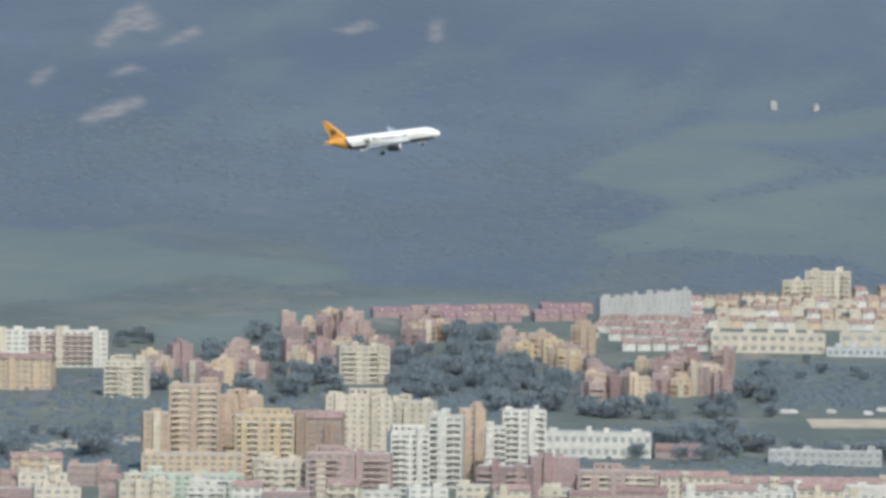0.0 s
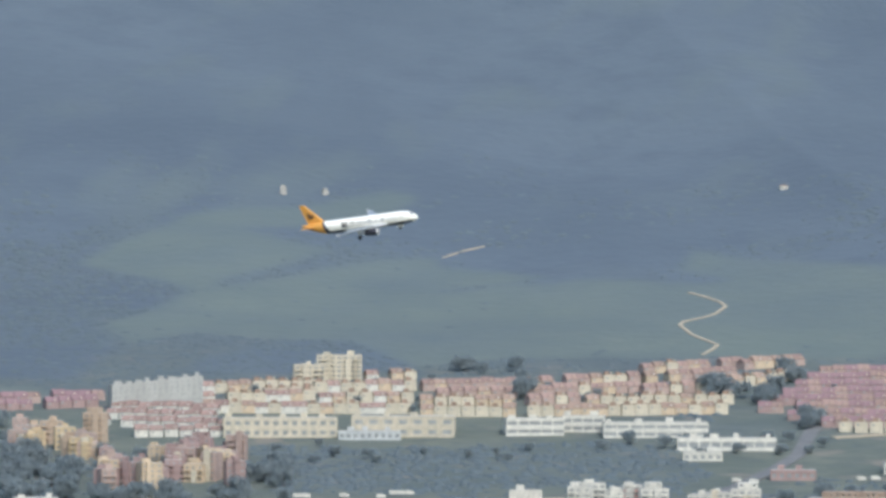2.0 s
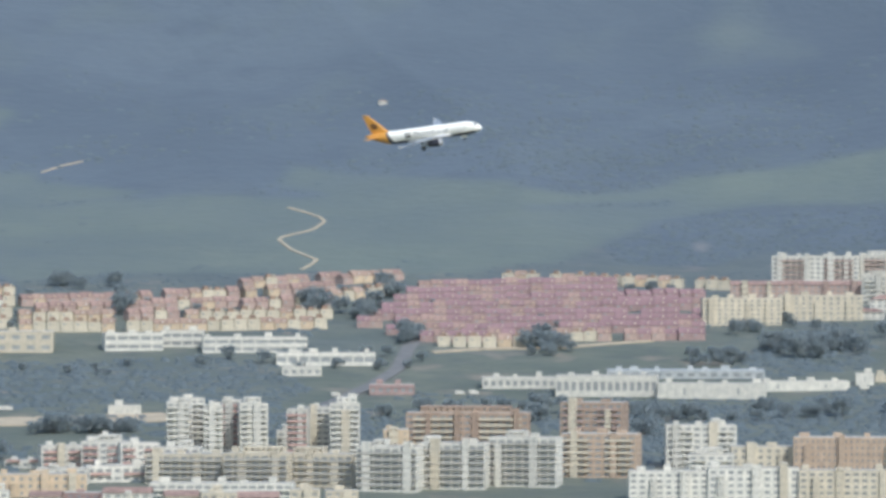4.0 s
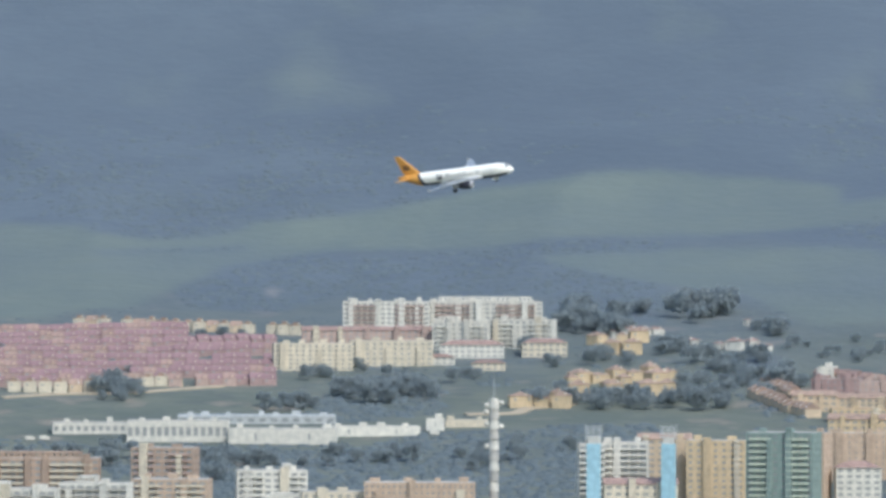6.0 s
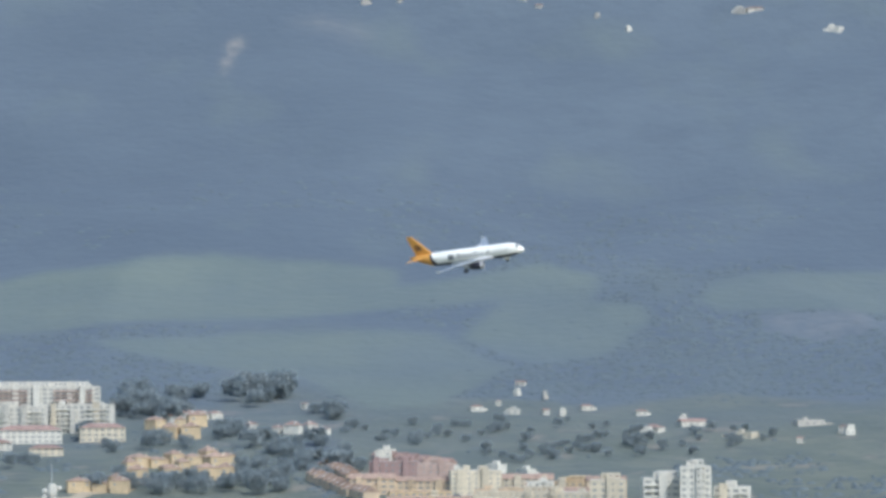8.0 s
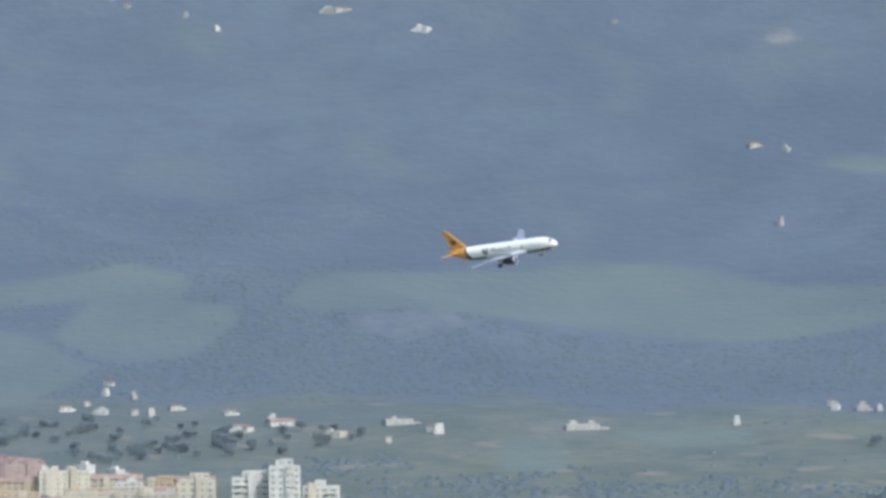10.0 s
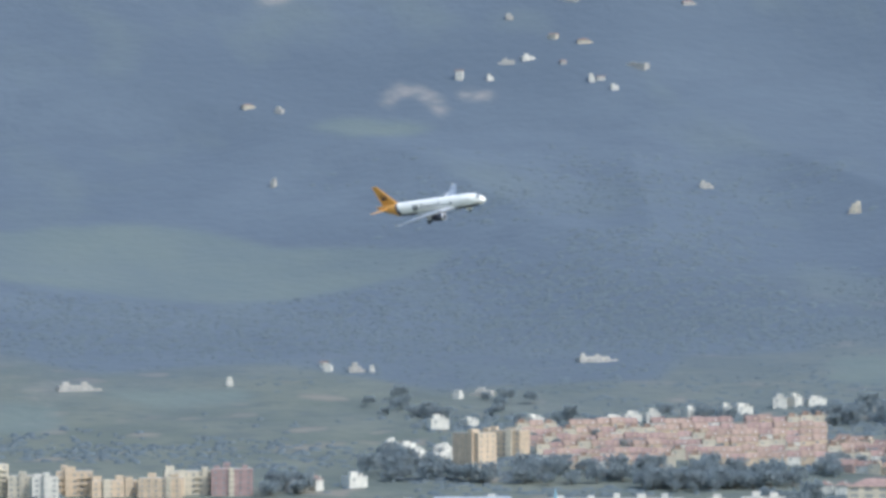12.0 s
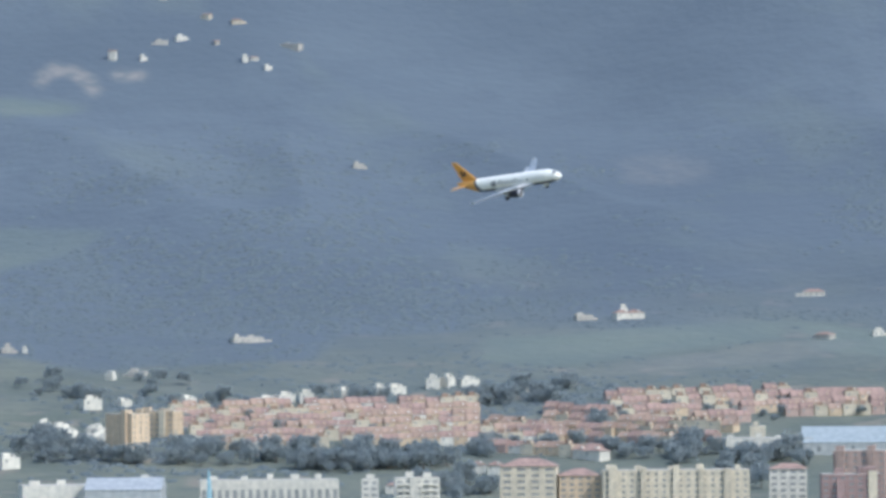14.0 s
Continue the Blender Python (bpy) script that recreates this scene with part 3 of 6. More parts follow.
building(-21.655, 2470, 24.8, 8.3, 14, 4, PEACH, label="low pink housing block", roof="gable")
building(-15.316, 2573, 53.7, 12.6, 24, 3, WHITE, floors=2, label="white flat-roofed school hall", name="hall", category="building")
building(-14.413, 2576, 23.0, 4.2, 14, 0, BRICK, label="low brick shed among trees", name="shed", category="shed", roof="gable")
building(-12.756, 2554, 57.0, 7.1, 14, 0, GREY, label="long low grey building among trees", name="shed", category="building")

# brick quarter on the wooded slope
def quarter(b, r, half_b, half_r, n, mats, group, low=6, high=15):
    """Stepped brick blocks scattered on a slope."""
    rnd = random.Random(int(abs(b) * 1000 + r))
    for k in range(n):
        mat, label = mats[rnd.randrange(len(mats))]
        building(b + half_b * rnd.uniform(-1, 1), r + half_r * rnd.uniform(-1, 1), rnd.uniform(7, 14), rnd.uniform(low, high), rnd.uniform(8, 12), rnd.uniform(-30, 30), mat, label=label, group=group, solid=rnd.uniform(0.5, 0.75),
                 balcony=mat if rnd.random() < 0.4 else None)


BRICKS = [(BRICK, "stepped red brick apartment block"), (PINK, "pink brick apartment block"), (BRICK, "red brick apartment block on a wooded slope"), (PEACH, "peach apartment block on a wooded slope")]
quarter(-19.79, 2926, 0.61, 58, 18, BRICKS, "brick quarter")
quarter(-18.36, 2971, 0.42, 67, 14, BRICKS, "brick quarter")
quarter(-17.69, 3076, 0.58, 52, 18, BRICKS, "brick quarter")
quarter(-18.46, 3097, 0.45, 38, 10, BRICKS, "brick quarter")
quarter(-15.96, 3002, 0.45, 52, 16, [(TAN, "tan brick apartment block"), (OCHRE, "ochre apartment block on a slope"), (PINK, "pink brick apartment block")], "brick quarter", 8, 18)
quarter(-15.12, 2864, 0.38, 50, 16, BRICKS, "brick quarter")
quarter(-14.23, 2896, 0.45, 66, 23, BRICKS, "brick quarter", 8, 16)
building(-20.677, 2816, 23.6, 20.3, 14, -10, CREAM, label="cream apartment block with wide terraces", balcony=CREAM)
building(-17.970, 2891, 29.0, 20.9, 14, 8, CREAM, label="cream apartment block with wide terraces", balcony=CREAM)
building(-21.988, 2950, 115.2, 21.2, 16, 4, WHITE, label="long white terraced block with brown bands", balcony=PINK)
building(-21.921, 2848, 41.3, 17.4, 14, -12, PEACH, label="peach housing block beside a road", roof="gable")

# estates along the crest
building(-15.246, 3173, 7.6, 15.8, 12, 12, GREY, label="grey end-on apartment block with blank wall", solid=0.85, group="grey blocks")
building(-15.118, 3176, 7.6, 16.2, 12, 12, GREY, label="grey end-on apartment block with blank wall", solid=0.85, group="grey blocks")
building(-14.990, 3179, 7.6, 16.6, 12, 12, GREY, label="grey end-on apartment block with blank wall", solid=0.85, group="grey blocks")
building(-14.863, 3182, 7.6, 17.0, 12, 12, GREY, label="grey end-on apartment block with blank wall", solid=0.85, group="grey blocks")
building(-14.735, 3186, 7.6, 17.3, 12, 12, GREY, label="grey end-on apartment block with blank wall", solid=0.85, group="grey blocks")
building(-14.608, 3189, 7.6, 17.8, 12, 12, GREY, label="grey end-on apartment block with blank wall", solid=0.85, group="grey blocks")
building(-14.480, 3193, 7.6, 18.1, 12, 12, GREY, label="grey end-on apartment block with blank wall", solid=0.85, group="grey blocks")
building(-14.353, 3196, 7.6, 18.5, 12, 12, GREY, label="grey end-on apartment block with blank wall", solid=0.85, group="grey blocks")
building(-12.748, 3309, 29.5, 17.6, 16, 0, CREAM, label="cream apartment house crowning the crest", balcony=CREAM, solid=0.35)
building(-13.081, 3292, 20.2, 13.5, 14, 5, CREAM, label="cream stepped apartment house", balcony=CREAM)
street([RED, RED, RED, RED, PINKH], -17.883, 3188, -15.391, 3221, group="back red terraces")
street([RED, RED, RED, RED, PINKH], -17.690, 3158, -15.454, 3190, group="back red terraces")
street([WHITET], -15.515, 3107, -13.982, 3083, group="white terraces")
street([WHITET], -15.388, 3138, -14.175, 3118, group="white terraces")
street([WHITET], -15.325, 3170, -14.112, 3155, group="white terraces")
street([WHITET], -15.066, 3054, -14.045, 3057, group="white terraces")
street([YELLOWH, YELLOWH, PEACHH, WHITET, YELLOWH], -14.292, 3255, -13.014, 3277, group="peach terraces")
street([YELLOWH, YELLOWH, PEACHH, WHITET, YELLOWH], -14.291, 3207, -13.014, 3225, group="peach terraces")
street([YELLOWH, YELLOWH, PEACHH, WHITET, YELLOWH], -14.291, 3164, -11.926, 3163, group="peach terraces")
street([YELLOWH, YELLOWH, PEACHH, WHITET, YELLOWH], -13.014, 3306, -11.864, 3325, group="peach terraces")
street([YELLOWH, YELLOWH, PEACHH, WHITET, YELLOWH], -13.014, 3256, -11.863, 3269, group="peach terraces")
street([YELLOWH, YELLOWH, PEACHH, WHITET, YELLOWH], -12.981, 3209, -11.895, 3216, group="peach terraces")
street([YELLOWH, YELLOWH, PEACHH], -11.831, 3147, -10.744, 3148, group="yellow terraces")
street([YELLOWH, YELLOWH, PEACHH], -11.831, 3190, -10.745, 3197, group="yellow terraces")
street([YELLOWH, YELLOWH, PEACHH], -10.617, 3148, -10.010, 3149, group="yellow terraces")
street([YELLOWH, YELLOWH, PEACHH], -10.010, 3149, -8.353, 3162, group="yellow terraces")
street([YELLOWH, YELLOWH, PEACHH], -9.946, 3193, -8.290, 3215, group="yellow terraces")
street([YELLOWH, YELLOWH, PEACHH], -8.290, 3292, -7.528, 3325, group="yellow terraces")
street([YELLOWH, YELLOWH, PEACHH], -13.589, 3237, -13.014, 3245, group="yellow terraces")
street([PINKH, PINKH, PEACHH, PINKH, YELLOWH], -11.799, 3267, -10.713, 3284, group="pink terraces")
street([PINKH, PINKH, PEACHH, PINKH, YELLOWH], -11.799, 3227, -10.713, 3239, group="pink terraces")
street([PINKH, PINKH, PEACHH, PINKH, YELLOWH], -10.598, 3285, -9.341, 3313, group="pink terraces")
street([PINKH, PINKH, PEACHH, PINKH, YELLOWH], -10.598, 3243, -9.341, 3268, group="pink terraces")
street([PINKH, PINKH, PEACHH, PINKH, YELLOWH], -10.598, 3197, -10.010, 3210, group="pink terraces")
street([PINKH, PINKH, PEACHH, PINKH, YELLOWH], -9.297, 3363, -8.164, 3395, group="pink terraces")
street([PINKH, PINKH, PEACHH, PINKH, YELLOWH], -9.277, 3313, -8.227, 3341, group="pink terraces")
street([PINKH, PINKH, PEACHH, PINKH, YELLOWH], -9.296, 3257, -8.290, 3278, group="pink terraces")
street([PINKH, PINKH, PEACHH, PINKH, YELLOWH], -8.163, 3382, -7.497, 3412, group="pink terraces")
street([RED, RED, RED, RED, PINKH], -7.315, 3347, -5.065, 3364, group="red terraces")
street([RED, RED, RED, RED, PINKH], -7.455, 3311, -5.065, 3321, group="red terraces")
street([RED, RED, RED, RED, PINKH], -7.595, 3275, -5.065, 3282, group="red terraces")
street([RED, RED, RED, RED, PINKH], -7.736, 3240, -4.074, 3247, group="red terraces")
street([RED, RED, RED, RED, PINKH], -7.876, 3204, -4.074, 3211, group="red terraces")
street([RED, RED, RED, RED, PINKH], -8.016, 3167, -4.074, 3177, group="red terraces")
street([RED, RED, RED, RED, PINKH], -7.684, 3132, -4.074, 3143, group="red terraces")
street([RED, RED, RED, RED, PINKH], -7.301, 3095, -4.074, 3108, group="red terraces")
street([RED, RED, RED, RED, PINKH], -5.129, 3291, -4.074, 3308, group="red terraces")
street([RED, RED, RED, RED, PINKH], -5.065, 3255, -4.074, 3265, group="red terraces")
street([YELLOWH, YELLOWH, PEACHH], -6.376, 3398, -3.787, 3368, group="cream houses")
street([YELLOWH, YELLOWH, PEACHH], -7.110, 3074, -6.087, 3076, group="cream houses")
street([YELLOWH, YELLOWH, PEACHH], -6.087, 3101, -5.129, 3101, group="cream houses")

# warehouses, school and works
building(-13.412, 3052, 68.5, 11.5, 30, 2, CREAM, floors=2, bays=12, label="long cream warehouse with square windows", name="warehouse", category="warehouse")
building(-12.028, 3056, 62.1, 12.2, 34, -2, CREAM, floors=2, bays=7, label="cream warehouse with tall dark doors", name="warehouse", category="warehouse")
building(-12.405, 3044, 37.4, 5.0, 12, 0, METAL, floors=1, label="low pale metal shed", name="shed", category="shed")
building(-10.530, 3062, 35.2, 10.1, 20, 6, WHITE, floors=2, bays=5, label="modern white school wing with ribbon windows", name="school", category="school", solid=0.12)
building(-9.994, 3077, 25.8, 9.5, 20, -3, WHITE, floors=2, bays=4, label="modern white school wing", name="school", category="school", solid=0.12)
building(-9.165, 3053, 63.0, 8.8, 22, 3, WHITE, floors=2, bays=8, label="modern white school wing with ribbon windows", name="school", category="school", solid=0.12)
building(-8.368, 2999, 58.6, 7.2, 20, 0, WHITE, floors=1, bays=9, label="low white modern building with overhanging roof", name="school", category="school", solid=0.15)
building(-8.639, 2950, 23.0, 4.9, 14, 0, WHITE, floors=1, label="small white service building", name="shed", category="shed")
building(-7.620, 2859, 25.5, 5.4, 14, 0, BRICK, floors=1, label="low red shop building", name="shop", category="shop")
building(-6.183, 2890, 41.9, 6.0, 18, 2, WHITE, floors=1, label="low white works building", name="works", category="building")
building(-5.192, 2851, 57.3, 11.4, 26, -2, WHITE, floors=1, bays=14, label="white works building with a colonnade", name="works", category="building", solid=0.4)
building(-4.009, 2842, 60.3, 8.2, 20, -3, WHITE, floors=1, bays=2, label="long white works building", name="works", category="building", solid=0.96)
building(-2.987, 2880, 54.6, 5.1, 14, 8, WHITE, floors=1, bays=2, label="long white boundary building", name="works", category="building", solid=0.96)
building(-4.297, 2936, 91.7, 4.3, 30, 0, METAL, floors=1, bays=14, label="wide grey shed with row of roof lights", name="warehouse", category="warehouse", roofmat=METAL)
building(-2.279, 2906, 10.4, 6.4, 8, 0, WHITE, floors=1, bays=1, label="small white cube building", name="works", category="building", solid=0.95)
building(-1.919, 2922, 24.5, 3.9, 8, 6, CREAM, floors=1, bays=2, label="low cream wall building", name="works", category="building", solid=0.95)

# apartment blocks below the works
building(-10.038, 2600, 11.6, 26.8, 14, -6, WHITE, label="white tower block with red balconies", balcony=WHITE, solid=0.4)
building(-9.854, 2620, 11.1, 26.4, 14, 5, WHITE, label="white tower block with red balconies", balcony=WHITE, solid=0.4)
building(-9.638, 2590, 9.8, 25.9, 14, 0, WHITE, label="white tower block with red balconies", balcony=WHITE, solid=0.8)
building(-9.441, 2620, 9.4, 25.6, 14, -6, WHITE, label="white tower block with red balconies", balcony=AWNING, solid=0.4)
building(-9.180, 2600, 14.5, 25.9, 14, 5, WHITE, label="white tower block with red balconies", balcony=WHITE, solid=0.4)
building(-8.820, 2620, 9.6, 9.6, 14, 0, WHITE, label="white tower block with red balconies", balcony=WHITE, solid=0.4)
building(-8.693, 2590, 10.7, 24.0, 14, -6, WHITE, label="white tower block with red balconies", balcony=AWNING, solid=0.4)
building(-8.448, 2610, 11.7, 22.9, 14, 5, WHITE, label="white tower block with red balconies", balcony=WHITE, solid=0.4)
building(-8.151, 2590, 15.3, 26.7, 14, 0, WHITE, label="white tower block with red balconies", balcony=WHITE, solid=0.4)
building(-9.974, 2470, 38.6, 14.3, 16, -14, CREAM, label="grey and white apartment slab with ribbon balconies", balcony=CONCRETE, solid=0.25)
building(-9.164, 2450, 31.4, 17.0, 16, -10, CREAM, label="grey and white apartment slab with ribbon balconies", balcony=CONCRETE, solid=0.25)
building(-8.431, 2460, 31.6, 15.4, 16, -12, CREAM, label="grey and white apartment slab with ribbon balconies", balcony=CONCRETE, solid=0.25)
building(-7.682, 2440, 30.0, 21.4, 16, -14, WHITE, label="grey and white apartment slab with ribbon balconies", balcony=CONCRETE, solid=0.25)
building(-6.948, 2450, 32.8, 21.9, 16, -10, WHITE, label="grey and white apartment slab with ribbon balconies", balcony=CONCRETE, solid=0.25)
building(-6.143, 2460, 33.5, 23.5, 16, -12, WHITE, label="grey and white apartment slab with ribbon balconies", balcony=CONCRETE, solid=0.25)
building(-6.767, 2560, 62.0, 25.0, 18, -4, BROWN, label="broad brown apartment slab with white balconies", balcony=CREAM, solid=0.3)
building(-7.571, 2540, 12.8, 18.8, 14, 0, PEACH, label="small orange apartment block", solid=0.8)
building(-5.367, 2550, 31.6, 31.5, 20, -10, BROWN, label="brown tower block with orange end wall", balcony=PINK, solid=0.3)
building(-5.290, 2500, 37.7, 21.0, 22, -8, TAN, label="stepped tan apartment block with balconies", balcony=CREAM, solid=0.3)
building(-4.120, 2540, 35.4, 21.4, 16, 4, WHITE, label="white apartment block with balconies", balcony=WHITE, solid=0.4)
building(-2.460, 2480, 54.0, 21.7, 18, -2, TAN, bays=20, label="long beige apartment slab with narrow windows", solid=0.6)
building(-3.402, 2490, 33.3, 16.0, 16, 4, CREAM, label="beige apartment block with roof turrets", solid=0.55)
building(-4.008, 2450, 21.9, 16.5, 14, 0, WHITE, label="bright white apartment block with terraces", balcony=WHITE)
building(-4.488, 2400, 37.5, 14.0, 14, 3, WHITE, label="low white housing block with roof terraces")
building(-3.529, 2400, 42.9, 15.7, 14, 3, WHITE, label="low white housing block with roof terraces")
building(-2.476, 2400, 45.5, 14.7, 14, 3, CREAM, label="low white housing block with roof terraces")
building(-1.488, 2400, 37.5, 15.3, 14, 3, WHITE, label="low white housing block with roof terraces")
building(-0.503, 2400, 45.5, 17.0, 14, 3, CREAM, label="low white housing block with roof terraces")
building(-10.878, 2560, 17.1, 13.0, 14, 0, WHITE, label="low white apartment block", balcony=AWNING)
building(-11.756, 2540, 21.3, 3.4, 14, -9, WHITE, label="white stepped apartment block with red awnings", balcony=AWNING, solid=0.4)
building(-11.325, 2528, 22.6, 12.1, 14, 7, WHITE, label="white stepped apartment block with red awnings", balcony=AWNING, solid=0.4)
building(-10.878, 2516, 22.5, 15.5, 14, -9, WHITE, label="white stepped apartment block with red awnings", balcony=AWNING, solid=0.4)
building(-10.463, 2504, 19.6, 16.0, 14, 7, WHITE, label="white stepped apartment block with red awnings", balcony=AWNING, solid=0.4)
building(-10.049, 2492, 22.2, 15.3, 14, -9, WHITE, label="white stepped apartment block with red awnings", balcony=AWNING, solid=0.4)
building(-10.718, 2480, 30.4, 7.4, 14, 7, WHITE, label="white stepped apartment block with red awnings", balcony=AWNING, solid=0.4)
building(-11.357, 2468, 24.8, 7.6, 14, -9, WHITE, label="white stepped apartment block with red awnings", balcony=AWNING, solid=0.4)
building(-11.604, 2420, 45.4, 10.3, 16, 0, PEACH, label="orange apartment block with brown band", solid=0.6)
building(-12.729, 2400, 48.2, 8.6, 14, 0, WHITE, label="white housing row with red tiled roof", roof="gable")
building(-9.553, 2420, 68.9, 6.0, 16, -6, WHITE, label="white terraced apartment block", balcony=WHITE, solid=0.25)

# crest apartments and villas
building(-3.659, 3178, 49.6, 16.6, 14, 6, CREAM, label="cream apartment block with dark stair columns", solid=0.6)
building(-2.774, 3201, 52.5, 15.6, 14, 4, CREAM, label="cream apartment block with dark stair columns", solid=0.6)
building(-3.052, 3302, 84.8, 10.9, 12, 3, PINK, label="pink stepped apartment rows", roof="gable", roofmat=TILE)
building(-2.838, 3376, 57.6, 21.7, 16, -4, WHITE, label="large white and pink apartment slab on the crest", balcony=PINK, solid=0.4)
building(-1.729, 3382, 77.4, 20.7, 16, -2, WHITE, label="large white and pink apartment slab on the crest", balcony=PINK, solid=0.4)
building(-1.999, 3284, 36.6, 18.3, 14, -6, WHITE, label="pale blue-white apartment block", balcony=WHITE, solid=0.55)
building(-1.315, 3297, 42.3, 18.3, 14, -12, WHITE, label="pale blue-white apartment block", balcony=WHITE, solid=0.5)
building(-1.862, 3240, 40.9, 8.6, 14, 0, WHITE, label="white house with a broad red hipped roof", roof="hip", name="villa", category="house")
building(-1.044, 3244, 29.0, 9.3, 12, 0, CREAM, label="cream house with a red hipped roof", roof="hip", name="villa", category="house")
building(-2.254, 3207, 21.5, 4.9, 10, 0, WHITE, label="small white house in the town", roof="hip", name="villa", category="house")
building(-1.681, 3180, 21.3, 4.8, 10, 0, CREAM, label="small cream house in the town", roof="hip", name="villa", category="house")
street([OCHREV], -0.494, 3311, 0.144, 3330, group="crest villas", gap=1.0)
street([OCHREV], -0.430, 3256, 0.080, 3256, group="crest villas", gap=1.0)
street([WHITER], 0.463, 3304, 1.165, 3279, group="white crest houses", gap=0.5)
street([WHITER], -0.303, 3355, 0.335, 3376, group="white crest houses", gap=0.5)
street([WHITER], 1.164, 3299, 1.483, 3279, group="white crest houses", gap=0.5)
street([OCHREV], -1.420, 3042, -0.813, 3034, group="ochre villas", gap=1.0)
street([OCHREV], -1.420, 3018, -0.749, 3015, group="ochre villas", gap=1.0)
street([OCHREV], -0.813, 3086, 0.591, 3109, group="ochre villas", gap=1.0)
street([OCHREV], -0.749, 3053, 0.655, 3077, group="ochre villas", gap=1.0)
street([OCHREV], -0.685, 3118, 0.464, 3142, group="ochre villas", gap=1.0)

# blue floodlit ground, green tower and eastern streets
building(-0.507, 2440, 12.3, 44.6, 16, 5, WHITE, label="white apartment slab with dark ribbon windows", balcony=WHITE, solid=0.2)
building(-0.137, 2450, 22.1, 44.4, 16, -3, WHITE, label="white apartment slab with dark ribbon windows", balcony=WHITE, solid=0.25)
building(0.322, 2560, 27.1, 35.8, 14, 3, PEACH, label="peach apartment block in the town", roof="gable", roofmat=TERRACOTTA)
building(0.889, 2540, 29.2, 36.5, 14, -3, OCHRE, label="ochre apartment block with small windows", solid=0.6)
building(1.606, 2430, 33.1, 51.2, 18, -14, GREEN, label="dark green apartment tower with pale bands", balcony=MINT, solid=0.5)
building(2.039, 2455, 6.0, 48.8, 16, -14, TAN, label="tan end wing of a green tower", solid=0.9)
building(0.051, 2420, 35.1, 27.7, 14, 3, CREAM, label="low cream building with red roof", roof="gable")
building(2.502, 2460, 22.0, 32.0, 14, 6, WHITE, label="white house with red tiled roof", roof="hip", name="villa", category="house")
building(2.545, 3001, 36.8, 7.9, 14, -8, PEACH, label="peach housing block with terracotta roof", roof="gable", roofmat=TERRACOTTA)
building(3.152, 3018, 33.7, 8.0, 14, 6, CREAM, label="cream housing block with terracotta roof", roof="flat", roofmat=TERRACOTTA)
building(3.758, 3008, 30.2, 8.0, 14, 0, CREAM, label="cream housing block with terracotta roof", roof="gable", roofmat=TERRACOTTA)
building(4.268, 2994, 30.1, 7.9, 14, -8, OCHRE, label="ochre housing block with terracotta roof", roof="flat", roofmat=TERRACOTTA)
building(4.650, 2973, 23.2, 11.2, 14, 6, PEACH, label="peach housing block with terracotta roof", roof="gable", roofmat=TERRACOTTA)
building(3.470, 2951, 32.9, 8.5, 14, 0, PEACH, label="peach housing block with terracotta roof", roof="flat", roofmat=TERRACOTTA)
building(4.108, 2946, 32.9, 7.8, 14, -8, OCHRE, label="ochre housing block with terracotta roof", roof="gable", roofmat=TERRACOTTA)
building(2.545, 2947, 36.2, 7.8, 14, 6, OCHRE, label="ochre housing block with terracotta roof", roof="flat", roofmat=TERRACOTTA)
building(2.002, 3002, 26.8, 9.4, 14, 0, PEACH, label="peach housing block with terracotta roof", roof="gable", roofmat=TERRACOTTA)
street([PEACHH], 1.377, 3104, 2.066, 3002, group="red hill row")
street([PEACHH], 1.236, 3066, 1.874, 2969, group="red hill row")
street([PINKH, PINKH, PEACHH, PINKH, YELLOWH], 1.972, 3144, 2.834, 3102, group="red quarter")
street([PINKH, PINKH, PEACHH, PINKH, YELLOWH], 2.003, 3103, 2.897, 3066, group="red quarter")
street([WHITEH], 2.833, 3076, 3.536, 3065, group="white east houses", gap=1.0)
street([WHITEH], 3.280, 3091, 4.301, 3055, group="white east houses", gap=1.0)
street([WHITEH], 2.004, 3159, 2.259, 3155, group="white east houses", gap=1.0)
street([WHITEH], 3.727, 3031, 4.428, 3027, group="white east houses", gap=1.0)
building(5.652, 2420, 14.9, 75.3, 14, 0, WHITE, label="slim white tower block with a roof house", solid=0.6)
building(5.273, 2430, 17.9, 69.0, 14, 4, WHITE, label="white apartment block with dark balconies", balcony=WHITE, solid=0.4)
building(6.055, 2430, 16.8, 64.7, 14, -4, WHITE, label="white apartment block with dark balconies", balcony=WHITE, solid=0.4)
building(4.659, 2450, 17.2, 66.2, 14, 0, CREAM, label="cream apartment block in the town", solid=0.6)

# country houses
def cottage(b, r, width, height, turn, wall, word, roof, on_hill):
    """A lone country house, up on the scrub hillside or down in the wooded valley, with a lean-to at one end."""
    ob = building(b, r, width, height, max(5.0, min(9.0, width * 0.7)), turn, wall, roof=roof, name="farmhouse" if on_hill else "villa", category="house",
                  label="lone %s farmhouse on a scrub hillside" % word if on_hill else "%s country house among valley trees" % word, group="hill farmhouses" if on_hill else "valley houses", solid=0.7)
    if width > 7:
        side = 1 if turn > 0 else -1
        part("lean_to", boxes((side * width * 0.5 - 0.2, side * width * 0.5 + width * 0.3, 1.0, 5.0, -4, height * 0.62) if side > 0 else (-width * 0.8, -width * 0.5 + 0.2, 1.0, 5.0, -4, height * 0.62)), wall, ob)


